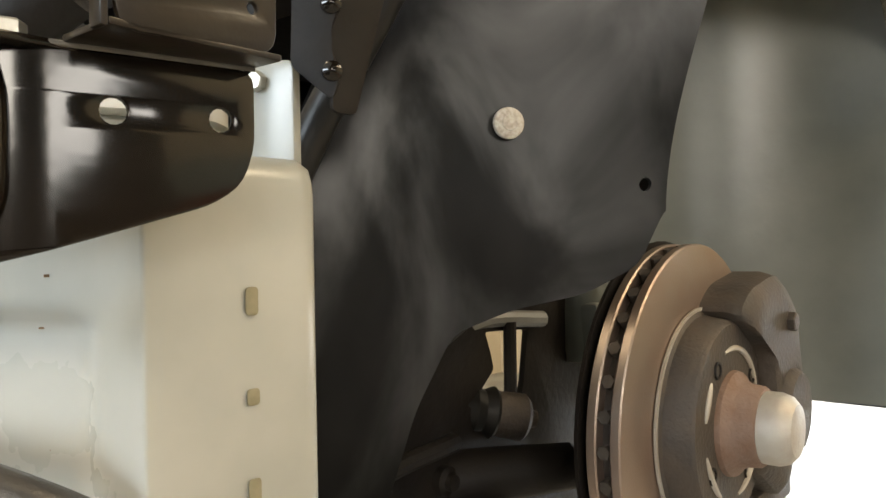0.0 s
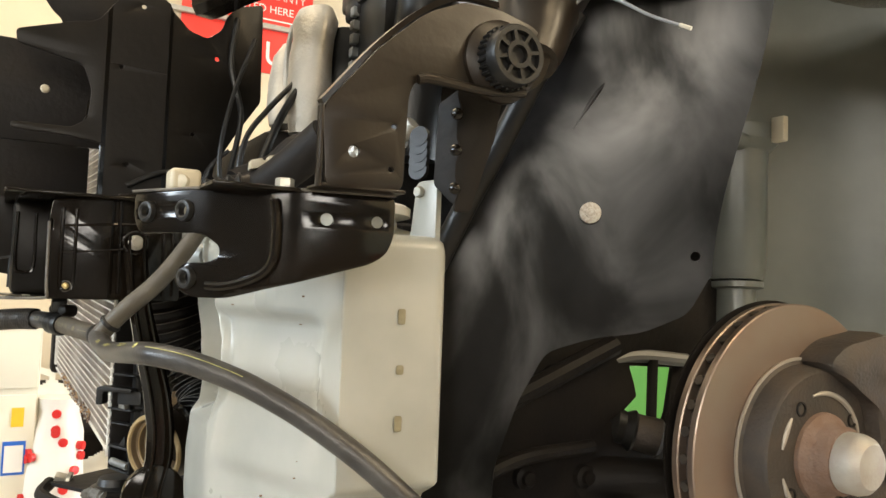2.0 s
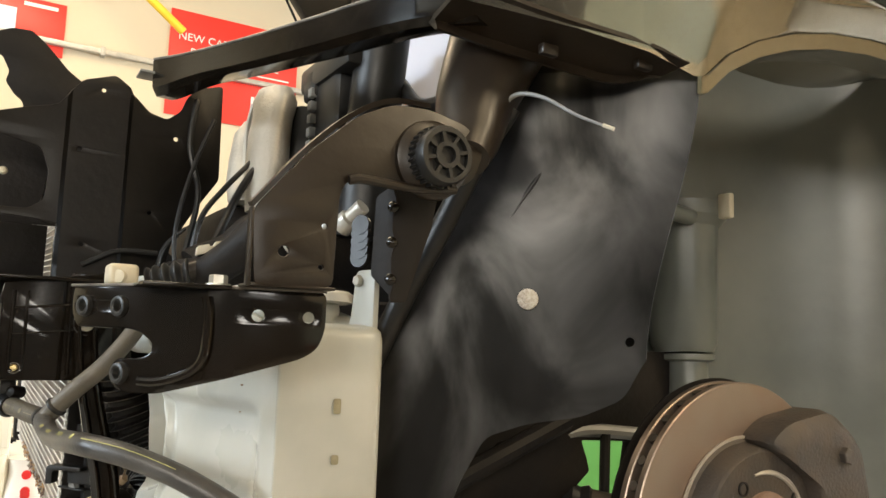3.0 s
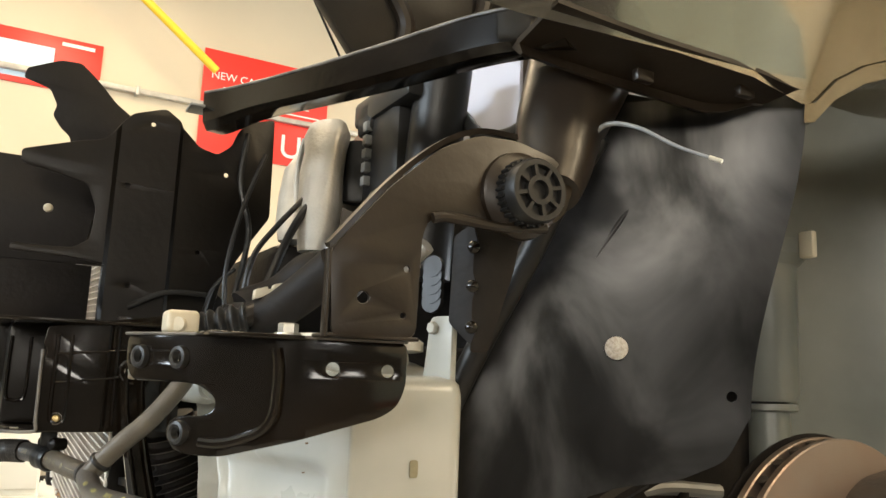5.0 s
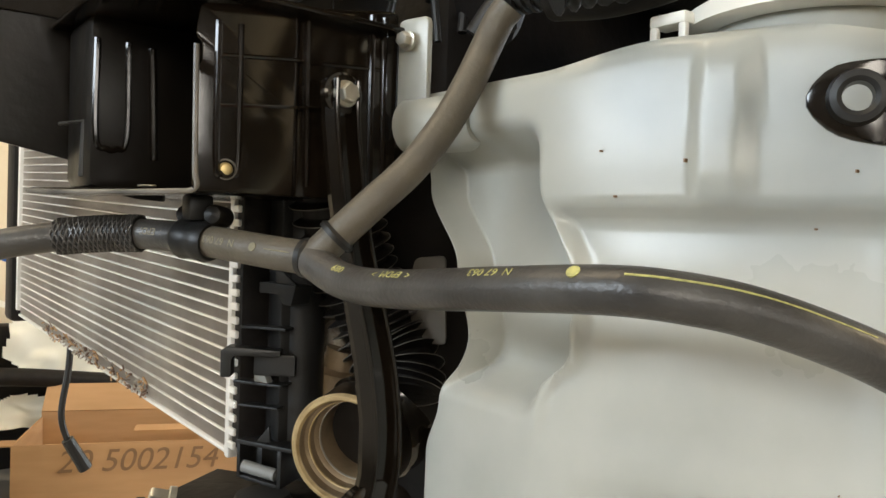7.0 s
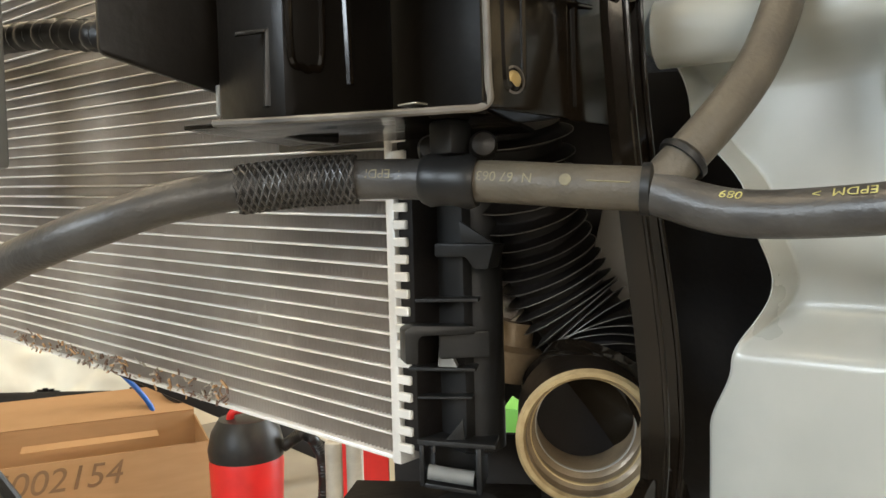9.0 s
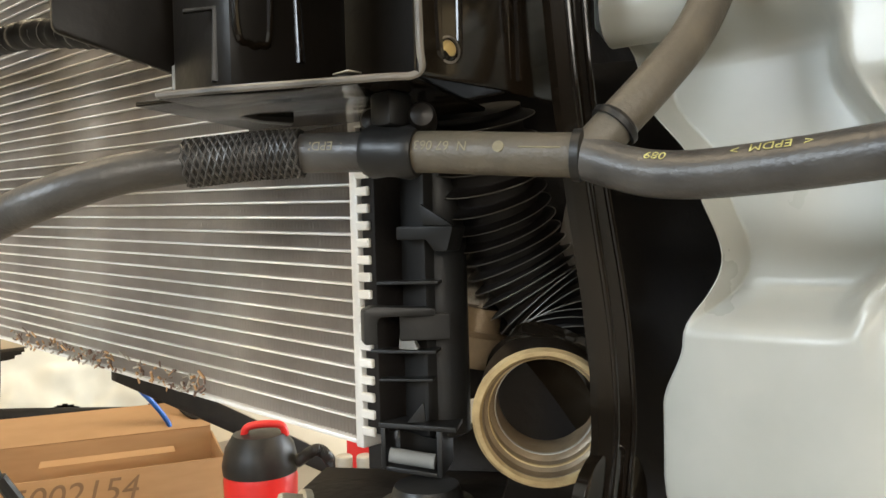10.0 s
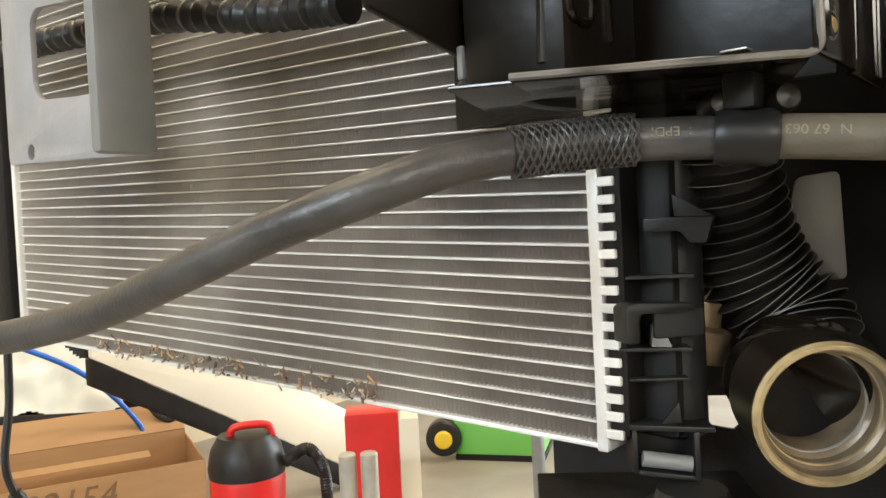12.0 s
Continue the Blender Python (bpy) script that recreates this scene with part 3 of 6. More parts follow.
# ---- wheel arch liner ----
liner = thing("wheel_arch_liner", (0.37, 0.21, 0.95), "scuffed black plastic wheel arch liner held by a round clip", "liner")
LL = [(0.262, 0.292), (0.281, 0.277), (0.300, 0.262), (0.320, 0.2465), (0.340, 0.231), (0.357, 0.219), (0.373, 0.207), (0.385, 0.198), (0.397, 0.1895), (0.410, 0.180), (0.421, 0.172), (0.432, 0.164), (0.443, 0.156), (0.4475, 0.160), (0.470, 0.26), (0.49, 0.335)]
_, LR = plan(LL)


def lrun(u):
    for (a, _), (b, _), ra, rb in zip(LL, LL[1:], LR, LR[1:]):
        if u <= b:
            return ra + (rb - ra) * (u - a) / (b - a)
    return LR[-1]


o = [(0.0, 0.93), (0.0, 1.12), (0.018, 1.19), (lrun(0.307), 1.277), (lrun(0.330), 1.335), (lrun(0.350), 1.375), (lrun(0.37), 1.410), (lrun(0.443), 1.410), (LR[-1], 1.41), (LR[-1], 1.20), (lrun(0.4435), 1.197),
     (lrun(0.430), 1.166), (lrun(0.405), 1.152), (lrun(0.375), 1.146), (lrun(0.350), 1.135), (lrun(0.335), 1.10), (lrun(0.322), 1.05), (lrun(0.318), 0.93)]
lb = sheet(round_poly(o, 0.008), LL, 0.003, [ring2((lrun(0.433), 1.2075), 0.0035)], 0, cuts=[1.16 + 0.011 * k for k in range(23)])
for v in lb.verts:
    v.co.y -= 0.042 * smooth(0.37, 0.445, v.co.x) * smooth(1.19, 1.405, v.co.z) * (1 - smooth(0.452, 0.47, v.co.x))
    v.co.x += 0.010 * smooth(0.37, 0.445, v.co.x) * smooth(1.19, 1.405, v.co.z)
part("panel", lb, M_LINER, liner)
ridge = [(0.386, 0.1975, 1.343), (0.374, 0.2060, 1.322), (0.362, 0.2150, 1.298)]
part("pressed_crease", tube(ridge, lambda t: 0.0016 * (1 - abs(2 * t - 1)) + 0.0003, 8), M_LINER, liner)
part("clip", lathe((0.3715, 0.2045, 1.2365), (-0.585, -0.81, 0), [(0, 0.0078), (0.002, 0.0076), (0.0028, 0.006), (0.0026, 0.004), (0.0032, 0.0035), (0.0032, 0.0)], 26), M_CLIP, liner, "dusty pale push clip")

# ---- wheel well, strut and suspension ----
well = thing("wheel_well", (0.75, 0.36, 0.95), "dusty dark grey inner wheel well shell", "wheel well")
WP = spline([(0.4575, 0.172, 0), (0.470, 0.25, 0), (0.505, 0.335, 0), (0.58, 0.385, 0), (0.70, 0.40, 0), (0.82, 0.385, 0), (0.93, 0.32, 0), (0.985, 0.22, 0), (0.995, 0.12, 0)], 4)
WL = [(q.x, q.y) for q in WP]
_, WR = plan(WL)
low = lambda q: 1.195 - 0.07 * smooth(0.47, 0.58, q.x) if q.x < 0.60 else 1.125 - 0.125 * smooth(0.60, 0.85, q.x)
o = [(r, 1.60) for r in WR[::-1]] + [(r, low(q)) for r, q in zip(WR, WP)]
part("side_wall", sheet(o, WL, 0.003, bevel=0), M_WELL, well)
dome = bmesh.new()
fan = [[dome.verts.new((0.72 + (q.x - 0.72) * k, 0.12 + (q.y - 0.12) * (0.25 + 0.75 * k), 1.60 + 0.035 * (1 - k * k))) for q in WP] for k in (1.0, 0.7, 0.35, 0.02)]
for ra, rb in zip(fan, fan[1:]):
    for i in range(len(WP) - 1):
        dome.faces.new((ra[i], ra[i + 1], rb[i + 1], rb[i]))
bmesh.ops.solidify(dome, geom=dome.faces[:], thickness=0.003)
part("roof", dome, M_WELL, well)
part("strut_tower_rib", tube([(0.50, 0.325, 1.345), (0.58, 0.318, 1.352), (0.68, 0.325, 1.347)], 0.009, 12), M_WELL, well)

strut = thing("suspension_strut", (0.70, 0.35, 1.08), "dark grimy suspension strut with coil spring", "strut")
part("damper", lathe((0.70, 0.345, 1.07), (0.02, 0.05, 1), [(0, 0.022), (0.12, 0.022), (0.122, 0.030), (0.128, 0.030), (0.13, 0.012), (0.27, 0.012)], 26), M_WELL, strut)
part("dust_boot", lathe((0.702, 0.355, 1.20), (0.02, 0.05, 1), [(0, 0.032), (0.01, 0.036), (0.14, 0.040), (0.15, 0.050), (0.165, 0.052), (0.17, 0.0)], 30), M_WELL, strut, "dusty strut boot")
part("hose_bracket", box((0.700, 0.290, 1.345), (0.708, 0.306, 1.372), 0.002), M_CREAMTAG, strut, "small pale bracket")
part("lower_clamp", box((0.68, 0.324, 1.075), (0.722, 0.367, 1.125), 0.005), M_WELL, strut)

# ---- brake disc and hub ----
HC = Vector((0.605, 0.203, 1.051))
AX = (0, -1, 0)
brake = thing("brake_disc", HC + Vector((0, 0.03, -0.12)), "ventilated steel brake disc with worn rusty hat and hub", "brake disc")
for y, nm in ((0.0, "outer_face"), (-0.016, "inner_face")):
    part(nm, lathe(HC, AX, [(y - 0.007, 0.079), (y, 0.079), (y, 0.1245), (y - 0.001, 0.1255), (y - 0.006, 0.1255), (y - 0.007, 0.1245), (y - 0.007, 0.079)], 96), M_DISC, brake)
part("vent_core", lathe(HC, AX, [(-0.0165, 0.085), (-0.0165, 0.116), (-0.0065, 0.116), (-0.0065, 0.085), (-0.0165, 0.085)], 64), M_IRON, brake)
for k in range(36):
    a = 6.28318 * k / 36
    d = Vector((math.cos(a), 0, math.sin(a)))
    part("vane", tube([HC + d * 0.114 + Vector((0, 0.0115, 0)), HC + d * 0.1243 + Vector((0, 0.0115, 0))], 0.0045, 6, smooth=False), M_IRON, brake)
part("hat", lathe(HC, AX, [(-0.004, 0.0785), (0.001, 0.0785), (0.0025, 0.077), (0.004, 0.0745), (0.021, 0.0715), (0.0235, 0.069), (0.0235, 0.034), (0.020, 0.033)], 72), M_IRON, brake, "dark rusty disc hat")
part("hat_rim", lathe(HC, AX, [(0.0008, 0.0775), (0.0026, 0.0775), (0.0026, 0.0800), (0.0008, 0.0800), (0.0008, 0.0775)], 72), M_CAPZN, brake, "bright worn edge round the hat")
for a0, a1 in ((75, 165), (195, 262), (300, 345), (10, 40)):
    pts = [HC + Vector((math.cos(radians(a)) * -0.052, -0.0236, math.sin(radians(a)) * 0.052)) for a in np.linspace(a0, a1, 9)]
    part("worn_band", tube(pts, lambda t: 0.0026 * math.sin(3.1416 * min(0.97, max(0.03, t))) ** 0.4, 8, 3), M_CAPZN, brake, "bare worn band left by the wheel")
for k in range(4):
    a = radians(35 + 90 * k)
    part("stud_hole", lathe(HC + Vector((math.cos(a) * 0.049, -0.0234, math.sin(a) * 0.049)), AX, [(0.0, 0.0062), (0.0012, 0.006), (0.0012, 0.0045), (-0.001, 0.004), (-0.001, 0.0)], 18), M_DARK, brake)
part("hub_flange", lathe(HC, AX, [(0.018, 0.038), (0.027, 0.036), (0.031, 0.031), (0.035, 0.0285), (0.044, 0.0275), (0.046, 0.026)], 44), M_RUST, brake, "rusty wheel hub")
part("grease_cap", lathe(HC, AX, [(0.044, 0.0245), (0.056, 0.0245), (0.062, 0.0225), (0.0665, 0.0175), (0.068, 0.0)], 44), M_CAPZN, brake, "dull grey grease cap")
shield = part("splash_shield", lathe(HC, AX, [(-0.034, 0.118), (-0.030, 0.127), (-0.027, 0.128), (-0.029, 0.116), (-0.032, 0.06), (-0.036, 0.06), (-0.034, 0.118)], 60), M_DARK, brake, "dark splash shield behind the disc")
caliper = thing("brake_caliper", (0.69, 0.19, 1.0), "dark cast iron brake caliper over the disc", "caliper")
CAL = round_poly([(0.600, 1.128), (0.627, 1.146), (0.690, 1.156), (0.730, 1.128), (0.748, 1.056), (0.743, 1.007), (0.718, 1.003), (0.695, 0.973), (0.632, 1.010), (0.668, 1.053), (0.658, 1.095)], 0.014, 4)
CALC = Vector((0.69, 1.07))
part("body", loft([[Vector((CALC.x + (q.x - CALC.x) * k, v, CALC.y + (q.y - CALC.y) * k)) for q in CAL] for v, k in ((0.166, 0.72), (0.168, 0.86), (0.174, 0.96), (0.184, 1.0), (0.25, 1.0), (0.256, 0.95))]), M_IRON, caliper)
part("piston_housing", lathe((0.700, 0.180, 1.045), AX, [(0, 0.034), (0.016, 0.033), (0.021, 0.029), (0.022, 0.0)], 32), M_IRON, caliper)
part("bridge_bolt", hexbolt((0.695, 0.168, 1.115), AX, 0.014, 0.008), M_IRON, caliper)
part("bridge_bolt", hexbolt((0.712, 0.168, 1.022), AX, 0.014, 0.008), M_IRON, caliper)
part("pad_carrier", box((0.66, 0.18, 0.965), (0.745, 0.25, 0.985), 0.004), M_IRON, caliper)

arm = thing("wishbone", (0.55, 0.35, 0.99), "grimy black lower wishbone with ball joint and drop link", "wishbone")
part("lower_arm", tube([(0.36, 0.50, 0.985), (0.44, 0.43, 0.99), (0.53, 0.355, 1.000), (0.59, 0.30, 1.005)], lambda t: 0.030 - 0.012 * t, 14), M_DARK, arm)
part("drop_link", tube([(0.583, 0.352, 1.042), (0.585, 0.353, 1.115)], 0.0055, 10, smooth=False), M_DARK, arm)
part("ball_joint", lathe((0.578, 0.345, 1.040), (0.75, -0.55, -0.2), [(-0.022, 0.012), (-0.018, 0.018), (0.006, 0.019), (0.010, 0.015), (0.011, 0.008), (0.018, 0.007), (0.019, 0.0)], 26), M_IRON, arm)
part("dust_gaiter", lathe((0.556, 0.362, 1.046), (0.75, -0.55, -0.2), [(-0.02, 0.012), (-0.008, 0.020), (0.0, 0.017), (0.008, 0.021), (0.014, 0.016)], 22), M_BLACK, arm)
part("upper_web", tube([(0.53, 0.365, 1.112), (0.57, 0.36, 1.118), (0.63, 0.35, 1.114)], 0.007, 10), M_GREY, arm)
subframe = thing("front_subframe", (0.4, 0.4, 0.93), "grimy black front subframe and chassis leg", "subframe")
part("chassis_leg", box((0.27, 0.42, 1.10), (0.95, 0.52, 1.24), 0.012), M_DARK, subframe)
part("cross_tube", tube([(0.285, 0.30, 0.945), (0.36, 0.34, 0.965), (0.44, 0.42, 0.97), (0.52, 0.60, 0.97)], 0.030, 16), M_DARK, subframe)
side = [(0.0, 0.90), (0.0, 1.20), (0.40, 1.20), (0.40, 0.90)]
hole = [(0.247, 1.109), (0.308, 1.106), (0.300, 1.060), (0.288, 1.033), (0.262, 1.036), (0.222, 1.055), (0.238, 1.062), (0.258, 1.078), (0.254, 1.092)]
part("inner_web", sheet(side, [(0.31, 0.357), (0.72, 0.357)], 0.006, [round_poly(hole, 0.003)], 0.001), M_DARK, subframe, sharp=25)
for k, (u, z) in enumerate(((0.40, 1.07), (0.46, 1.10), (0.36, 1.02), (0.43, 1.01), (0.50, 1.005))):
    part("web_stud", lathe((u, 0.357, z), (0, -1, 0), [(0, 0.012), (0.006, 0.011), (0.008, 0.007), (0.012, 0.006), (0.013, 0.0)], 16), M_DARK, subframe)
part("bracing_rib", tube([(0.33, 0.330, 1.045), (0.38, 0.335, 1.075), (0.45, 0.345, 1.10), (0.53, 0.350, 1.13)], 0.010, 10), M_DARK, subframe)
part("bracing_rib", tube([(0.32, 0.325, 1.00), (0.40, 0.335, 1.03), (0.50, 0.345, 1.035)], 0.007, 10), M_DARK, subframe)
part("bracing_rib", tube([(0.33, 0.315, 0.955), (0.42, 0.32, 0.975), (0.54, 0.33, 0.965)], 0.016, 12), M_DARK, subframe)
part("yellow_wire", tube([(0.40, 0.26, 0.985), (0.43, 0.258, 0.975), (0.46, 0.262, 0.955)], 0.0018, 6), M_CREAMTAG, subframe)
# ---- front wing with its arch lip ----
wing = thing("front_wing", (0.45, 0.12, 1.39), "dark brown-black metallic front wing above the open arch", "body panel")
arch = []
for k in range(15):
    a = radians(172 - k * 11.5)
    arch.append((0.722 + 0.282 * math.cos(a), 1.36 + 0.115 * math.sin(a)))
g = bmesh.new()
prof = [(0.0, 0.000), (-0.004, 0.02), (-0.022, 0.065), (-0.030, 0.105), (-0.026, 0.15), (0.02, 0.22), (0.20, 0.275)]
front = [(0.446, 1.396), (0.40, 1.404), (0.35, 1.412), (0.30, 1.417), (0.25, 1.421), (0.20, 1.43)]
base_line = [(u, z) for u, z in front[::-1]] + arch[1:]
rows = []
for i, (u, z) in enumerate(base_line):
    top = 0.50 - 0.02 * i / len(base_line)
    t0 = (top - (z - 1.0)) / 0.11
    rows.append([g.verts.new((u - (0.012 * dz if i < 6 else 0), 0.112 + dv * 0.85 + max(0, 0.40 - u) * 0.25, z + dz * t0 * 0.9)) for dv, dz in prof])
for a, b in zip(rows, rows[1:]):
    for i in range(len(prof) - 1):
        g.faces.new((a[i], a[i + 1], b[i + 1], b[i]))
bmesh.ops.solidify(g, geom=g.faces[:], thickness=0.001)
part("skin", g, M_PAINT, wing, sharp=60)
lip = bmesh.new()
lr = [(lip.verts.new((u, 0.110, z)), lip.verts.new((0.722 + (u - 0.722) * 0.985, 0.114, z - 0.011)), lip.verts.new((0.722 + (u - 0.722) * 0.975, 0.142, z - 0.012))) for u, z in [(0.4455, 1.396)] + arch[1:]]
for a, b in zip(lr, lr[1:]):
    for i in range(2):
        lip.faces.new((a[i], a[i + 1], b[i + 1], b[i]))
bmesh.ops.solidify(lip, geom=lip.faces[:], thickness=-0.0012)
part("arch_lip", lip, M_PAINT, wing, "rolled arch lip catching the light")
rail = [(0.268, 0.163, 1.424), (0.30, 0.158, 1.419), (0.335, 0.150, 1.413), (0.40, 0.137, 1.405), (0.430, 0.1285, 1.399)]
rl = bmesh.new()
rp = spline(rail, 5)
rr = []
for i, p in enumerate(rp):
    s = 1 - 0.85 * smooth(0.70, 1.0, i / (len(rp) - 1))
    rr.append([rl.verts.new((p.x, p.y + dy, p.z + dz * s)) for dy, dz in ((-0.026, 0.006), (0.020 * s, -0.004), (0.021 * s, -0.007), (0.012 * s, -0.015), (0.009 * s, -0.015), (0.014 * s - 0.001, -0.007), (-0.026, 0.003))])
for a, b in zip(rr, rr[1:]):
    for i in range(7):
        rl.faces.new((a[i], a[(i + 1) % 7], b[(i + 1) % 7], b[i]))
rl.faces.new(rr[0]), rl.faces.new(rr[-1][::-1])
part("inner_flange", rl, M_SATIN, wing, "folded flange along the wing edge")
for u in (0.34, 0.41):
    part("square_clip", box((u - 0.008, 0.141 - (u - 0.34) * 0.25, 1.397), (u + 0.006, 0.147 - (u - 0.34) * 0.25, 1.405), 0.0015), M_SATIN, wing)
# horn-shaped arm from the bracket up to the wing rail, rubber seal and dangling strap
horn = thing("inner_wing_arm", (0.3, 0.18, 1.32), "brown-black flared arm joining bracket and wing", "bracket")
part("arm", tube([(0.296, 0.176, 1.326), (0.305, 0.186, 1.345), (0.316, 0.198, 1.375), (0.335, 0.205, 1.415), (0.355, 0.21, 1.46)], lambda t: 0.016 + 0.026 * t, 22), M_SATIN, horn)
part("closing_plate", sheet(round_poly([(0.0, 1.355), (0.012, 1.432), (0.150, 1.418), (0.150, 1.375)], 0.006), [(0.335, 0.245), (0.475, 0.190)], 0.002), M_DARK, horn, sharp=25)
seal = solid("rubber_seal", tube([(0.338, 0.186, 1.372), (0.322, 0.205, 1.332), (0.309, 0.228, 1.285), (0.293, 0.252, 1.235), (0.278, 0.272, 1.185)], 0.0085, 14), M_BLACK, (0.30, 0.23, 1.2), "black rubber edge seal beside the liner", "seal")
strap = thing("loose_strap", (0.33, 0.17, 1.34), "thin pale-tipped strap hanging loose", "strap")
sp = [(0.325, 0.180, 1.366), (0.331, 0.168, 1.375), (0.340, 0.150, 1.370), (0.350, 0.127, 1.354), (0.360, 0.104, 1.3415)]
part("strip", tube(sp, lambda t: 0.0019 - 0.001 * t, 8), M_GREY, strap)
part("tip", tube([(0.3575, 0.1095, 1.3445), (0.3605, 0.103, 1.341)], 0.0013, 8, smooth=False), M_CREAMTAG, strap)

# ---- radiator ----
RV, RZ, PITCH, TUBES, RU = 0.598, 1.0174, 0.0083, 42, 0.107
SLOPE = 0.041
FAR = 1.178
rad = thing("radiator", (0.10, 0.9, 1.0), "aluminium radiator with fine fins, dirt and bent tubes", "radiator")


def sheared(bm):
    for v in bm.verts:
        v.co.z += (v.co.y - RV) * SLOPE
        v.co.x -= (v.co.y - RV) * 0.026
    return bm


def repeat(name, bm, mat, parent, count, step, label=""):
    """Alike pieces on one shared mesh."""
    first = part(name, bm, mat, parent, label)
    for k in range(1, count):
        ob = new(name, first.data)
        ob.parent = parent
        ob.location = Vector(step) * k
        BASE[ob.name] = BASE[parent.name]
    return first


tb = sheared(box((RU, RV, RZ - 0.0005), (RU + 0.022, FAR, RZ + 0.0005), 0.0003, 1))
repeat("tube", tb, M_ALU, rad, TUBES, (0, 0, PITCH))
fin = bmesh.new()
n_fin = 420
prev = None
for k in range(n_fin + 1):
    v = RV + 0.002 + (FAR - RV - 0.004) * k / n_fin
    z = RZ + 0.0010 + (PITCH - 0.0020) * (k % 2) + (v - RV) * SLOPE
    u = RU - (v - RV) * 0.026
    cur = (fin.verts.new((u + 0.0008, v, z)), fin.verts.new((u + 0.020, v, z)))
    if prev:
        fin.faces.new((prev[0], cur[0], cur[1], prev[1]))
    prev = cur
repeat("fin_strip", fin, M_FIN, rad, TUBES, (0, 0, PITCH))
low_fin = bmesh.new()
prev = None
for k in range(n_fin + 1):
    v = RV + 0.002 + (FAR - RV - 0.004) * k / n_fin
    u, z = RU - (v - RV) * 0.026, RZ - 0.0092 + 0.0080 * (k % 2) + (v - RV) * SLOPE
    cur = (low_fin.verts.new((u + 0.0008, v, z)), low_fin.verts.new((u + 0.020, v, z)))
    if prev:
        low_fin.faces.new((prev[0], cur[0], cur[1], prev[1]))
    prev = cur
part("fin_strip", low_fin, M_FIN, rad)
part("core_depth", sheared(box((RU + 0.006, RV, RZ - 0.0095), (RU + 0.020, FAR - 0.001, RZ + PITCH * TUBES))), M_FIN, rad, "depth of the finned core")
part("bottom_rail", sheared(box((RU - 0.001, RV - 0.002, RZ - 0.0122), (RU + 0.024, FAR, RZ - 0.0096), 0.0008)), M_ALU, rad)
ZT = RZ + PITCH * TUBES
part("top_rail", sheared(box((RU - 0.001, RV - 0.002, ZT), (RU + 0.024, FAR, ZT + 0.004), 0.0008)), M_ALU, rad)
part("header_plate", box((RU - 0.003, 0.5925, RZ - 0.0130), (RU + 0.026, 0.5985, ZT + 0.003), 0.0012), M_ALU, rad, "bright aluminium header plate")
repeat("crimp_tab", box((RU - 0.0035, 0.5845, RZ - 0.0062), (RU - 0.001, 0.5935, RZ - 0.0018), 0.0006, 1), M_ALU, rad, TUBES, (0, 0, PITCH))
part("far_header", box((RU - 0.018, FAR, RZ + 0.018), (RU + 0.012, FAR + 0.008, ZT + 0.03), 0.0015), M_ALU, rad)
endtank = part("end_tank", join(lathe((RU + 0.034, 0.5745, RZ - 0.010), (0, 0, 1), [(0, 0.011), (0.002, 0.0145), (0.36, 0.0145), (0.362, 0.011)], 28),
                                box((RU + 0.016, 0.566, RZ - 0.008), (RU + 0.040, 0.592, ZT), 0.003)), M_BLACK, rad, "black plastic end tank with moulded ribs")
part("rubber_gasket", box((RU - 0.0012, 0.582, RZ - 0.005), (RU + 0.02, 0.5915, ZT), 0.001), M_DARK, rad)
# moulded hooks, gussets and foot along the slanting face of the end tank
EL = [(0.1045, 0.5805), (0.1245, 0.5495)]
part("mount_hook", sheet(round_poly([(0.0, 1.058), (0.0, 1.0735), (0.004, 1.0755), (0.0335, 1.0735), (0.0335, 1.0700), (0.0075, 1.0705), (0.0060, 1.0680), (0.0060, 1.058)], 0.0012, 3), [(0.0900, 0.5735), (0.1185, 0.5545)], 0.012), M_BLACK, endtank, sharp=25)
part("hook_web", sheet(round_poly([(0.010, 1.058), (0.010, 1.0704), (0.034, 1.0704), (0.034, 1.058)], 0.0015), [(0.1010, 0.5760), (0.1250, 0.5560)], 0.002), M_BLACK, endtank, sharp=25)
part("clip_seat", sheet(round_poly([(-0.004, 1.0520), (-0.004, 1.0538), (0.028, 1.0532), (0.028, 1.0516)], 0.0005), EL, 0.014), M_BLACK, endtank, sharp=25)
part("clip_tongue", sheet(round_poly([(0.010, 1.0540), (0.0108, 1.0640), (0.0145, 1.0640), (0.0195, 1.0535)], 0.0008), EL, 0.006), M_GREY, endtank, "scuffed grey tongue", sharp=25)
part("upper_catch", sheet(round_poly([(0.0, 1.1056), (0.0, 1.1120), (0.0305, 1.1115), (0.0270, 1.0998), (0.020, 1.1002), (0.016, 1.1056)], 0.0012), [(0.1135, 0.5755), (0.1220, 0.5460)], 0.014), M_BLACK, endtank, sharp=25)
part("upper_gusset", sheet([(0.0140, 1.1122), (0.0130, 1.1225), (0.0305, 1.1117)], [(0.1140, 0.5758), (0.1225, 0.5463)], 0.002), M_BLACK, endtank, sharp=25)
part("lower_gusset", sheet([(0.0130, 1.0192), (0.0212, 1.0290), (0.0222, 1.0192)], EL, 0.0018), M_BLACK, endtank, sharp=25)
part("rib", sheet(round_poly([(0.0, 1.0845), (0.0, 1.0862), (0.030, 1.0862), (0.030, 1.0845)], 0.0004), EL, 0.010), M_BLACK, endtank, sharp=25)
part("rib", sheet(round_poly([(0.0, 1.0385), (0.0, 1.0398), (0.026, 1.0398), (0.026, 1.0385)], 0.0004), EL, 0.008), M_BLACK, endtank, sharp=25)
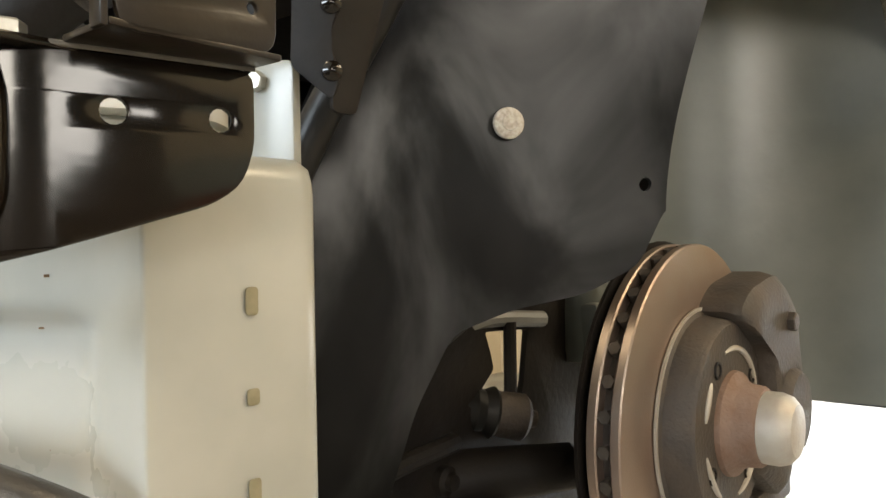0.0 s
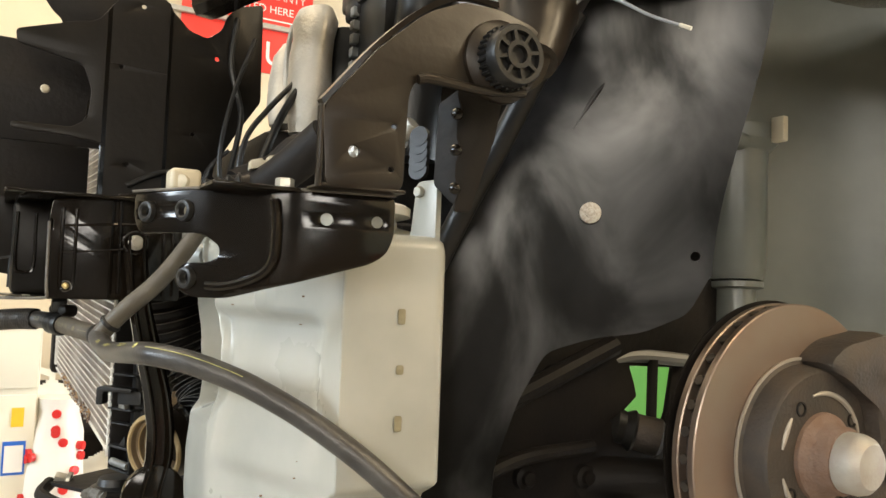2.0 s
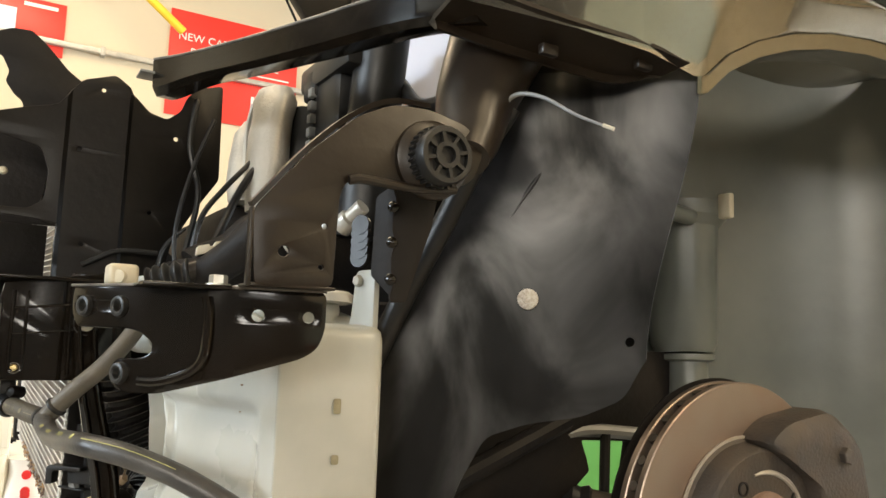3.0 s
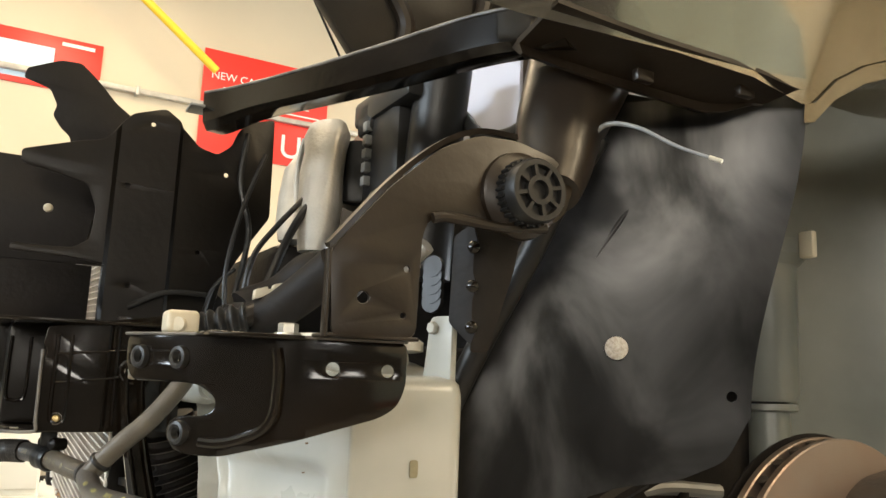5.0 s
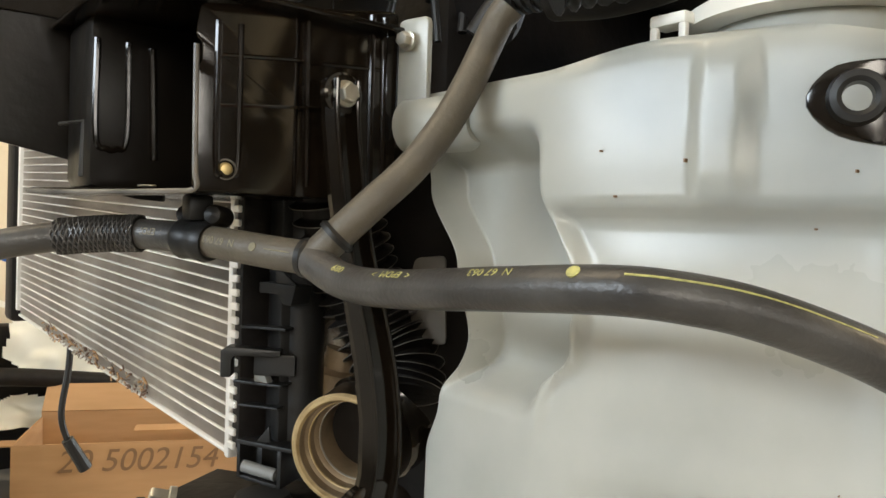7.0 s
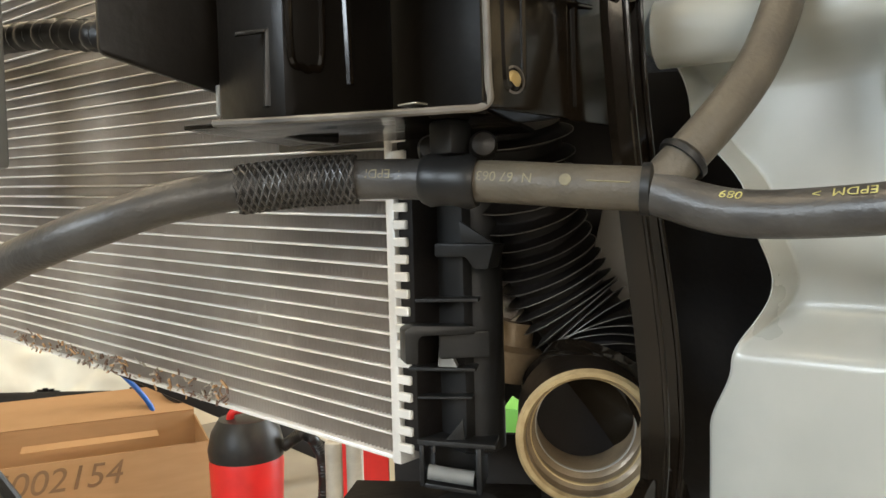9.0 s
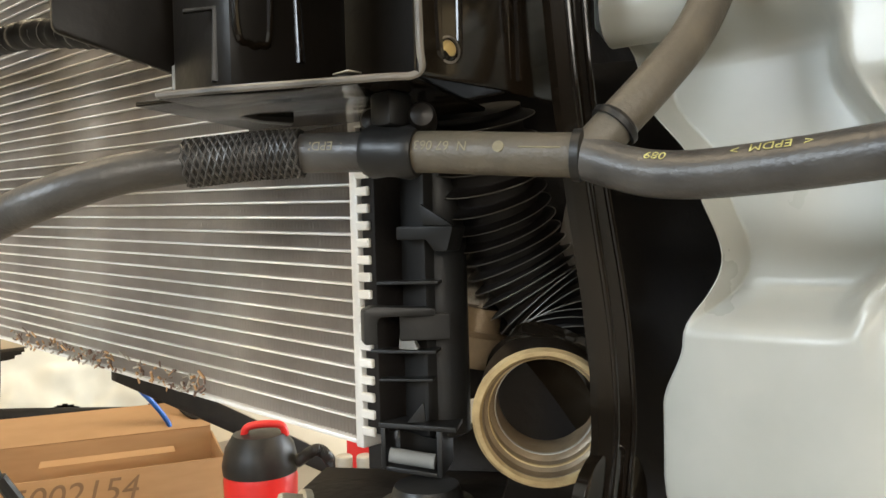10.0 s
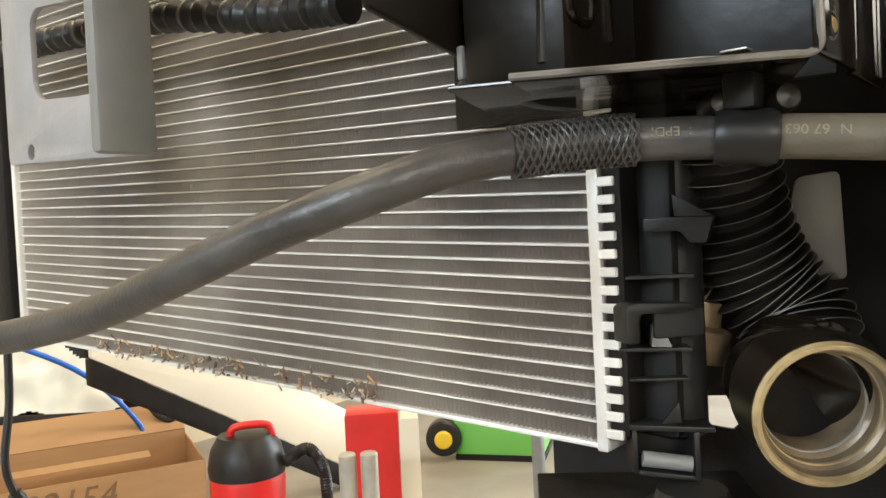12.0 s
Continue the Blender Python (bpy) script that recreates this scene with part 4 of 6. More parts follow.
part("lower_ledge", sheet(round_poly([(-0.001, 1.0164), (-0.001, 1.0190), (0.0365, 1.0170), (0.0365, 1.0146)], 0.0006), EL, 0.030), M_BLACK, endtank, sharp=25)
for o in ([(0.0, 0.9965), (0.0, 1.0163), (0.0022, 1.0163), (0.0022, 0.9965)], [(0.0270, 0.9930), (0.0270, 1.0150), (0.0296, 1.0150), (0.0296, 0.9930)], [(0.0023, 0.9960), (0.0023, 0.9982), (0.0269, 0.9952), (0.0269, 0.9930)]):
    part("foot_wall", sheet(o, EL, 0.030), M_BLACK, endtank, sharp=25)
part("foot_back", sheet([(0.0024, 0.9985), (0.0024, 1.0160), (0.0268, 1.0148), (0.0268, 0.9956)], [(0.1230, 0.5905), (0.1430, 0.5595)], 0.002), M_BLACK, endtank, sharp=25)
part("foot_pin", tube([(0.1075, 0.5775, 1.0035), (0.1195, 0.5595, 1.0005)], 0.0036, 14, smooth=False), M_GREY, endtank, "bright steel locating pin")
rng = random.Random(9)
for k in range(170):
    v = RV + 0.14 + rng.random() ** 1.2 * 0.32
    z = RZ + (v - RV) * SLOPE + rng.uniform(-0.0115, 0.001)
    p = Vector((RU - 0.001 - (v - RV) * 0.026, v, z))
    part("debris", tube([p, p + Vector((-0.003 * rng.random(), rng.uniform(-0.0045, 0.0045), rng.uniform(-0.003, 0.005)))], rng.uniform(0.0004, 0.0011), 5, smooth=False), (M_RUST, M_CLIP, M_CARD)[k % 3], rad, "dry grass and dirt caught in the fins")

mount = thing("radiator_mount", (0.11, 0.55, 0.97), "dusty black lower radiator mounting platform with rubber foot", "mount")
part("platform", sheet(round_poly([(0.0, 0.9800), (0.0, 0.9835), (0.10, 0.9835), (0.10, 0.9800)], 0.001), [(0.055, 0.60), (0.14, 0.47)], 0.075), M_DARK, mount, sharp=25)
part("lip", tube([(0.058, 0.606, 0.981), (0.05, 0.585, 0.975), (0.066, 0.55, 0.972), (0.09, 0.515, 0.972)], 0.006, 10), M_DARK, mount)
part("rubber_foot", lathe((0.110, 0.556, 0.981), (0, 0, 1), [(0, 0.022), (0.004, 0.022), (0.006, 0.017), (0.012, 0.015)], 26), M_BLACK, mount)
part("screw", hexbolt((0.075, 0.60, 0.983), (-0.7, 0.2, 0.2), 0.010, 0.014), M_ZINC, mount)
part("torn_foil", tube([(0.082, 0.53, 0.984), (0.086, 0.525, 0.988), (0.095, 0.518, 0.985)], lambda t: 0.003 + 0.003 * math.sin(20 * t) ** 2, 7), M_GREY, mount)

# ---- lower crossmember end, stamped boxes ----
cross = thing("front_crossmember", (0.07, 0.5, 1.158), "gloss black stamped front crossmember with ribs and bolts", "crossmember")
part("end_face", sheet(round_poly([(0, 1.159), (0, 1.2125), (0.003, 1.2150), (0.003, 1.2235), (0.0, 1.2260), (0.002, 1.2400), (0.100, 1.256), (0.106, 1.256), (0.106, 1.159)], 0.0025), [(0.0375, 0.4820), (0.084, 0.4810), (0.0875, 0.4835), (0.1420, 0.4825)], 0.002), M_GLOSS, cross, sharp=25)
part("top_plate", box((0.004, 0.472, 1.2435), (0.140, 0.60, 1.2465), 0.0012), M_GLOSS, cross)
part("bottom_plate", sheet(round_poly([(0, 1.1588), (0, 1.1606), (0.115, 1.1600), (0.115, 1.1582)], 0.0006), [(-0.006, 0.590), (0.038, 0.4835)], 0.075, bevel=0.0004), M_GLOSS, cross, sharp=25)
# the lip's highlight is put into its grey colour
part("front_lip", tube([(0.0375, 0.4818, 1.222), (0.0378, 0.4815, 1.190), (0.0382, 0.4815, 1.168), (0.0392, 0.4820, 1.1615), (0.0375, 0.4850, 1.1592), (0.030, 0.4900, 1.1585), (0.016, 0.508, 1.1578), (-0.004, 0.5365, 1.1572), (-0.012, 0.560, 1.1580)], 0.0013, 8), M_RIDGE, cross, "lip edge with its highlight put into the colour")
part("lip_plate", sheet(round_poly([(0, 1.1566), (0, 1.1580), (0.088, 1.1600), (0.088, 1.1586)], 0.0004), [(-0.012, 0.560), (-0.004, 0.5365), (0.016, 0.508), (0.0375, 0.4850)], 0.030, bevel=0.0003), M_GLOSS, cross, sharp=25)
part("cavity_back", box((0.088, 0.488, 1.16), (0.0905, 0.66, 1.246), 0.0008), M_SUPPORT, cross)
part("inner_box", box((0.012, 0.553, 1.160), (0.07, 0.598, 1.246), 0.006), M_SUPPORT, cross)


def u_emboss(u0, u1, z0, z1, v, r=0.0017):
    return tube([(u0, v, z1), (u0, v, z0 + 0.006), ((u0 + u1) / 2 - 0.002, v, z0), ((u0 + u1) / 2 + 0.002, v, z0), (u1, v, z0 + 0.006), (u1, v, z1)], r, 8)


# beads pressed into the sheet stand barely proud of it
part("pressed_bead", u_emboss(0.0475, 0.0575, 1.1675, 1.234, 0.4822), M_GLOSS, cross)
for u, z0, z1 in ((0.0845, 1.164, 1.246), (0.0915, 1.164, 1.246), (0.1275, 1.163, 1.252), (0.1350, 1.163, 1.252)):
    part("pressed_rib", tube([(u + 0.0010, 0.4835, z0), (u, 0.4830, 1.205), (u - 0.0005, 0.4825, z1)], 0.0017, 8), M_GLOSS, cross)
part("pressed_seam", tube([(0.0470, 0.4822, 1.2190), (0.084, 0.4815, 1.2225), (0.0875, 0.4838, 1.2228), (0.138, 0.4830, 1.2260)], 0.0012, 8), M_GLOSS, cross)
part("pressed_seam", tube([(0.0475, 0.4824, 1.1970), (0.084, 0.4817, 1.2005), (0.1050, 0.4835, 1.2030)], 0.0010, 8), M_GLOSS, cross)
part("yellow_bolt", lathe((0.0520, 0.4822, 1.1692), (-0.2, -1, 0), [(-0.001, 0.0034), (0.0008, 0.0032), (0.0018, 0.0022), (0.0020, 0.0)], 18), M_BRASS, cross, "yellow passivated bolt head")
part("bolt_ring", lathe((0.0520, 0.4818, 1.1692), (-0.2, -1, 0), [(-0.001, 0.0040), (0.0005, 0.0048), (0.0008, 0.0040), (-0.001, 0.0040)], 18), M_RIDGE, cross)
part("side_bead", u_emboss(0.0155, 0.0300, 1.1800, 1.2330, 0.5530, 0.0016), M_GLOSS, cross)
part("side_rib", tube([(0.0435, 0.5530, 1.176), (0.0415, 0.5530, 1.232)], 0.0020, 8, smooth=False), M_GLOSS, cross)
part("drain_slot", box((0.0215, 0.498, 1.1605), (0.0275, 0.506, 1.1612), 0.0003), M_ZINC, cross, "worn bright patch by the slot")
part("hook_tab", sheet(round_poly([(0.0005, 1.166), (0.0015, 1.1925), (-0.009, 1.1905), (-0.009, 1.1920), (0.0045, 1.1945), (0.0035, 1.166)], 0.0004), [(0.0095, 0.562), (0.0210, 0.556)], 0.003), M_BLACK, cross, sharp=25)

deflector = thing("air_deflector", (0.0, 0.6, 1.17), "matt black plastic air deflector panel", "panel")
part("panel", sheet(round_poly([(0.0, 1.186), (0.0, 1.33), (0.095, 1.33), (0.062, 1.166), (0.048, 1.176)], 0.003), [(-0.030, 0.603), (0.065, 0.600)], 0.0025), M_SUPPORT, deflector, sharp=25)
part("end_flap", sheet(round_poly([(0, 1.1640), (0.0005, 1.1670), (0.012, 1.1710), (0.047, 1.1640), (0.0475, 1.1560), (0.034, 1.1570)], 0.0015), [(0.0140, 0.5975), (0.0550, 0.5740)], 0.008), M_BLACK, deflector, sharp=25)
part("scuffed_end", sheet(round_poly([(0, 1.1665), (0.0, 1.1795), (0.0105, 1.1775), (0.0120, 1.1715)], 0.0012), [(0.0145, 0.5985), (0.0270, 0.5960)], 0.003), M_GREY, deflector, "scuffed grey end of the panel", sharp=25)

# ---- diagonal stay from the crossmember down ----
brace = thing("vertical_brace", (0.12, 0.47, 0.98), "long black ribbed steel brace bolted at the top", "brace")
edge_l = [(1.214, 0.094), (1.195, 0.0945), (1.157, 0.0995), (1.12, 0.1070), (1.08, 0.1160), (1.05, 0.1205), (1.025, 0.1205), (1.0, 0.1150), (0.975, 0.112)]
bb = []
for z, u in edge_l:
    w = 0.0185 + 0.004 * (1 - smooth(1.08, 1.16, z))
    bb.append([Vector((u, 0.470, z)), Vector((u + w * 0.2, 0.4645, z)), Vector((u + w * 0.35, 0.4695, z)), Vector((u + w * 0.65, 0.4695, z)), Vector((u + w * 0.8, 0.4645, z)), Vector((u + w, 0.470, z)), Vector((u + w, 0.4735, z)), Vector((u, 0.4735, z))])
part("channel", loft(bb), M_GLOSS, brace, sharp=25)
for k in (0.2, 0.8):
    ridge_line = [(u + (0.0185 + 0.004 * (1 - smooth(1.08, 1.16, z))) * k, 0.4650, z) for z, u in edge_l]
    part("rolled_ridge", tube(ridge_line, 0.0013, 10, 4), M_GLOSS, brace)
part("top_eye", lathe((0.1025, 0.4715, 1.2075), AX, [(0, 0.0105), (0.004, 0.0102), (0.005, 0.009), (0.005, 0.0)], 28), M_GLOSS, brace)
part("bolt", hexbolt((0.1025, 0.466, 1.2075), AX, 0.0085, 0.006), M_ZINC, brace, "zinc hexagon bolt")
part("lower_eye", lathe((0.1285, 0.473, 0.995), AX, [(0, 0.026), (0.005, 0.0255), (0.006, 0.024), (0.006, 0.0)], 28), M_GLOSS, brace)
part("lower_bolt", hexbolt((0.1275, 0.4665, 0.9835), AX, 0.008, 0.006), M_ZINC, brace)

# ---- air duct with open collar and convoluted sleeve ----
duct = thing("air_duct", (0.13, 0.5, 1.0), "convoluted black air duct with bronze-stained open collar", "duct")
RC, RA = Vector((0.1320, 0.5045, 1.0262)), Vector((-0.80, -0.57, -0.10)).normalized()
BORE = 1.08


def turned(name, rows, mat, label="", seg=60):
    return part(name, lathe(RC, RA, [(h, q * BORE) for h, q in rows], seg), mat, duct, label)


turned("collar", [(-0.035, 0.0285), (-0.006, 0.0285), (-0.001, 0.0290), (0.0, 0.0282), (0.0, 0.0268), (-0.035, 0.0265), (-0.035, 0.0285)], M_SATIN)
turned("throat", [(-0.035, 0.0264), (0.0, 0.0264), (-0.001, 0.0252), (-0.006, 0.0248), (-0.0075, 0.0232), (-0.0085, 0.0240), (-0.015, 0.0234), (-0.0165, 0.0212), (-0.018, 0.0206), (-0.035, 0.0206), (-0.035, 0.0264)], M_THROAT, "bronze-stained stepped throat")
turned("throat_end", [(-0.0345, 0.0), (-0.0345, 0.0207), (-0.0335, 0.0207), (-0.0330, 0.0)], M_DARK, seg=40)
turned("rim", [(-0.0022, 0.0290), (-0.0003, 0.0293), (0.0012, 0.0280), (0.0012, 0.0262), (-0.0004, 0.0252), (-0.0022, 0.0262), (-0.0022, 0.0290)], M_RINGMET, "bronze-stained rim")
turned("second_ring", [(-0.0175, 0.0224), (-0.0165, 0.0223), (-0.0165, 0.0208), (-0.0175, 0.0206), (-0.0175, 0.0224)], M_CAST, "bright inner edge")
turned("inner_ring", [(-0.0090, 0.0249), (-0.0070, 0.0248), (-0.0075, 0.0228), (-0.0085, 0.0226), (-0.0090, 0.0249)], M_RINGMET)
part("elbow_body", tube([RC - RA * 0.0352, RC - RA * 0.037 + Vector((0.001, -0.001, 0.001)), RC - RA * 0.040 + Vector((0.004, -0.004, 0.004)), RC - RA * 0.046 + Vector((0.008, -0.008, 0.012))], lambda t: 0.0318 + 0.0012 * math.sin(12 * t), 44), M_GLOSS, duct)
conv = [RC - RA * 0.048 + Vector((0.010, -0.006, 0.016)), (0.186, 0.533, 1.062), (0.182, 0.545, 1.078), (0.173, 0.553, 1.102), (0.160, 0.555, 1.132), (0.148, 0.552, 1.168)]
cv = spline(conv, 60)
NR = 19
sleeve = part("convoluted_sleeve", tube(cv, lambda t: 0.0215 + 0.0062 * max(0.0, 1 - abs((t * NR) % 1 - 0.5) / 0.24), 32, smooth=False), M_DARK, duct, sharp=70)
# thin pale rings paint the highlight onto each ridge
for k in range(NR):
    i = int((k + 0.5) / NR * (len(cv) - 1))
    part("ridge", lathe(cv[i], cv[i + 1] - cv[i - 1], [(-0.0002, 0.0274), (-0.0002, 0.0279), (0.0002, 0.0279), (0.0002, 0.0274), (-0.0002, 0.0274)], 40), M_RIDGE, sleeve, "ridge line in a pale highlight colour")
backing = thing("black_backing_panel", (0.2, 0.5, 1.0), "black underbody panel with a dusty brown flap", "panel")
part("panel", sheet(round_poly([(0, 0.95), (0.0, 1.20), (0.255, 1.20), (0.255, 0.93)], 0.01), [(0.165, 0.66), (0.285, 0.43)], 0.004, [[(0.0575, 0.9975), (0.0735, 0.9975), (0.100, 0.993), (0.111, 1.004), (0.108, 1.012), (0.085, 1.012), (0.073, 1.020), (0.068, 1.013), (0.0575, 1.010)]]), M_DARK, backing, sharp=25)
part("flap", sheet(round_poly([(0.1281, 1.1286), (0.1481, 1.1308), (0.1501, 1.0772), (0.1359, 1.0772), (0.1274, 1.0860), (0.1224, 1.1037)], 0.004), [(0.1340, 0.6438), (0.2540, 0.4138)], 0.002), M_FLAP, backing, "dusty brown shield flap", sharp=25)
pump = thing("brass_valve", (0.15, 0.56, 1.09), "small brass-coloured valve behind the brace", "valve")
part("body", lathe((0.168, 0.578, 1.040), (0.1, -0.2, 1), [(0, 0.018), (0.016, 0.018), (0.018, 0.012), (0.03, 0.011)], 22), M_THROAT, pump)
part("coil", lathe((0.172, 0.582, 1.076), (-0.6, -0.6, 0.3), [(0, 0.014), (0.008, 0.014), (0.010, 0.011), (0.004, 0.010)], 24), M_CLIP, pump, "pale worn coil end")

# ---- washer hoses ----
HR = 0.0074
hose = thing("washer_hose", (0.08, 0.4, 1.06), "black rubber hose with yellow print, clamped at a branch", "hose")
main = [(0.0745, 0.4465, 1.1318), (0.0775, 0.419, 1.1235), (0.0800, 0.385, 1.1232), (0.0835, 0.3365, 1.1270), (0.0865, 0.313, 1.1288), (0.0910, 0.2925, 1.1298), (0.0995, 0.279, 1.1288), (0.1115, 0.267, 1.1260), (0.128, 0.2550, 1.1200), (0.145, 0.2430, 1.1120), (0.170, 0.225, 1.0965), (0.198, 0.204, 1.0745), (0.222, 0.190, 1.052), (0.240, 0.192, 1.035)]
part("right_run", tube(main, HR, 20, 10), M_HOSE, hose)
left = [(0.0745, 0.4465, 1.1318), (0.0665, 0.466, 1.1335), (0.0545, 0.497, 1.1365), (0.0405, 0.532, 1.1388), (0.023, 0.555, 1.1385), (0.006, 0.571, 1.1365), (-0.017, 0.584, 1.1320), (-0.033, 0.598, 1.1255), (-0.043, 0.617, 1.1190), (-0.050, 0.642, 1.1115), (-0.059, 0.68, 1.0985), (-0.0625, 0.72, 1.0870), (-0.067, 0.76, 1.0785), (-0.076, 0.81, 1.0710), (-0.085, 0.90, 1.066)]
lp = spline(left, 10)
part("clipped_run", tube(lp[:24], HR, 20, smooth=False), M_HOSE_DUSTY, hose, "dusty olive stretch beside the clip")
part("left_run", tube(lp[23:], HR, 20, smooth=False), M_HOSE, hose)
up = [(0.0765, 0.4430, 1.1325), (0.0840, 0.4365, 1.1425), (0.0955, 0.4290, 1.1560), (0.1120, 0.4240, 1.1725), (0.1275, 0.4215, 1.1925), (0.1390, 0.4210, 1.2110), (0.1480, 0.4200, 1.2290), (0.1530, 0.4170, 1.2420), (0.1555, 0.4130, 1.2480)]
part("upper_branch", tube(up, HR * 0.97, 20, 10), M_HOSE_DUSTY, hose, "dusty branch hose")
d = (Vector(main[0]) - Vector(left[1])).normalized()
part("clamp", lathe(Vector(main[0]) + d * 0.001, d, [(-0.002, HR + 0.0002), (-0.002, HR + 0.0012), (0.0008, HR + 0.0014), (0.0018, HR + 0.0002), (-0.002, HR + 0.0002)], 30), M_BLACK, hose, "black crimp band")
part("branch_collar", lathe(Vector(up[1]), (0.56, -0.42, 0.72), [(-0.003, HR + 0.0002), (-0.003, HR + 0.0012), (-0.001, HR + 0.0014), (0.0005, HR), (-0.003, HR + 0.0002)], 30), M_BLACK, hose)
part("woven_sleeve", tube([(0.0345, 0.541, 1.1392), (0.021, 0.557, 1.1384), (0.0045, 0.5720, 1.1362)], HR + 0.0012, 24, 10), M_BLACK, hose, "black woven protective sleeve")
sl = spline([(0.0345, 0.541, 1.1392), (0.021, 0.557, 1.1384), (0.0045, 0.5720, 1.1362)], 24)
for sgn in (1, -1):
    for k in range(9):
        pts, upv = [], Vector((0.1, 0.1, 1))
        for i, c in enumerate(sl):
            dd = (sl[min(i + 1, len(sl) - 1)] - sl[max(i - 1, 0)]).normalized()
            a = dd.cross(upv).normalized()
            b = a.cross(dd)
            ang = 6.28318 * k / 9 + sgn * i * 0.24
            pts.append(c + (HR + 0.0014) * (math.cos(ang) * a + math.sin(ang) * b))
        part("braid_strand", tube(pts, 0.00055, 5, smooth=False), M_HOSE, hose)
part("hose_clip", join(lathe((0.0495, 0.508, 1.1372), (0.38, -0.92, -0.08), [(-0.010, HR), (-0.010, HR + 0.0012), (-0.007, HR + 0.0024), (-0.002, HR + 0.0016), (0.002, HR + 0.0016), (0.007, HR + 0.0024), (0.010, HR + 0.0012), (0.010, HR), (-0.010, HR)], 26),
                           box((0.044, 0.503, 1.146), (0.056, 0.514, 1.1585), 0.002)), M_BLACK, hose, "black plastic hose clip")
for u, v in ((0.0470, 0.5150), (0.0530, 0.4960)):
    part("clip_stud", lathe((u, v, 1.1490), (-0.75, -0.65, 0.1), [(-0.010, 0.0050), (0.0, 0.0050), (0.002, 0.0040), (0.0028, 0.0)], 20), M_SUPPORT, hose)
elbow = thing("hose_elbow", (0.155, 0.41, 1.24), "black plastic quick connector elbow with ribs", "connector")
part("elbow", tube([(0.150, 0.429, 1.236), (0.156, 0.421, 1.250), (0.160, 0.408, 1.253), (0.164, 0.392, 1.252)], 0.0062, 16), M_BLACK, elbow)
for k in range(4):
    part("rib", lathe((0.1595 + 0.0012 * k, 0.412 - 0.0045 * k, 1.2535), (0.25, -0.97, 0), [(-0.001, 0.006), (-0.001, 0.0088), (0.001, 0.0088), (0.001, 0.006), (-0.001, 0.006)], 22), M_BLACK, elbow)
part("socket", tube([(0.163, 0.393, 1.251), (0.170, 0.365, 1.250), (0.182, 0.335, 1.258), (0.205, 0.30, 1.285)], lambda t: 0.012 + 0.003 * t, 18), M_DARK, elbow)


def hose_print(line, v_at, text, size, turn):
    """Print on a run of hose, upside down as it lies."""
    p = spline(line, 40)
    i = min(range(1, len(p) - 1), key=lambda k: abs(p[k].y - v_at))
    dd = (p[i + 1] - p[i - 1]).normalized()
    side = Vector((dd.y, -dd.x, 0)).normalized()
    if side.dot(Vector((-0.75, -0.65, 0))) < 0:
        side = -side
    out = (side * math.cos(turn) + Vector((0, 0, 1)) * math.sin(turn)).normalized()
    x = dd if dd.cross(Vector((0, 0, 1))).dot(out) > 0 else -dd
    m = Matrix((-x, -(out.cross(x)), out)).transposed().to_4x4()
    return letters(text, size, M_HOSEINK if line is main else M_HOSEFADED, hose, Matrix.Translation(p[i] + out * (HR + 0.0001)) @ m, "hose_lettering", "worn yellow print on the hose")


for v_at, text in ((0.418, "089"), (0.385, "<  EPDM  >"), (0.336, "N  67 063")):
    hose_print(main, v_at, text, 0.0046, 0.85)
for v_at, text in ((0.489, "N  67 063"), (0.531, "<  EPDM")):
    hose_print(left, v_at, text, 0.0048, 0.25)


def on_hose(line, v_at, turn):
    """The place on the hose's skin and the way out of it."""
    p = spline(line, 40)
    i = min(range(1, len(p) - 1), key=lambda k: abs(p[k].y - v_at))
    dd = (p[i + 1] - p[i - 1]).normalized()
    side = Vector((dd.y, -dd.x, 0)).normalized()
    if side.dot(Vector((-0.75, -0.65, 0))) < 0:
        side = -side
    out = (side * math.cos(turn) + Vector((0, 0, 1)) * math.sin(turn)).normalized()
    return p[i] + out * HR, out


part("yellow_line", tube([on_hose(main, v, 0.75)[0] for v in np.linspace(0.291, 0.247, 12)], 0.00035, 5), M_HOSEINK, hose)
part("yellow_mark", lathe(*on_hose(main, 0.305, 0.80), [(-0.0004, 0.0022), (0.0002, 0.0022), (0.0002, 0.0)], 16), M_HOSEINK, hose)
part("yellow_mark", lathe(*on_hose(left, 0.469, 0.25), [(-0.0004, 0.0020), (0.0002, 0.0020), (0.0002, 0.0)], 16), M_HOSEFADED, hose)
part("yellow_line", tube([on_hose(left, v, 0.25)[0] for v in np.linspace(0.463, 0.450, 5)], 0.0003, 5), M_HOSEFADED, hose)

# ---- upper radiator support panel, tie bar ----
support = thing("radiator_support_panel", (0.1, 0.535, 1.25), "black pressed radiator support panel with small holes and cutouts", "panel")
o = [(0.005, 1.302), (0.005, 1.308), (0.052, 1.309), (0.064, 1.318), (0.066, 1.345), (0.058, 1.366), (0.02, 1.374), (0.006, 1.376), (0.004, 1.388), (0.045, 1.402), (0.068, 1.408), (0.090, 1.437), (0.118, 1.447), (0.140, 1.432), (0.155, 1.418), (0.172, 1.414), (0.185, 1.425),
     (0.19, 1.44), (0.200, 1.452), (0.226, 1.46), (0.228, 1.36), (0.205, 1.325), (0.185, 1.29), (0.178, 1.25), (0.076, 1.247), (0.076, 1.275), (0.078, 1.297), (0.05, 1.301)]
holes = [ring2((0.0915, 1.370), 0.0022), ring2((0.182, 1.3955), 0.0022), ring2((0.162, 1.318), 0.0022), ring2((0.100, 1.281), 0.0022), ring2((0.108, 1.43), 0.002)]
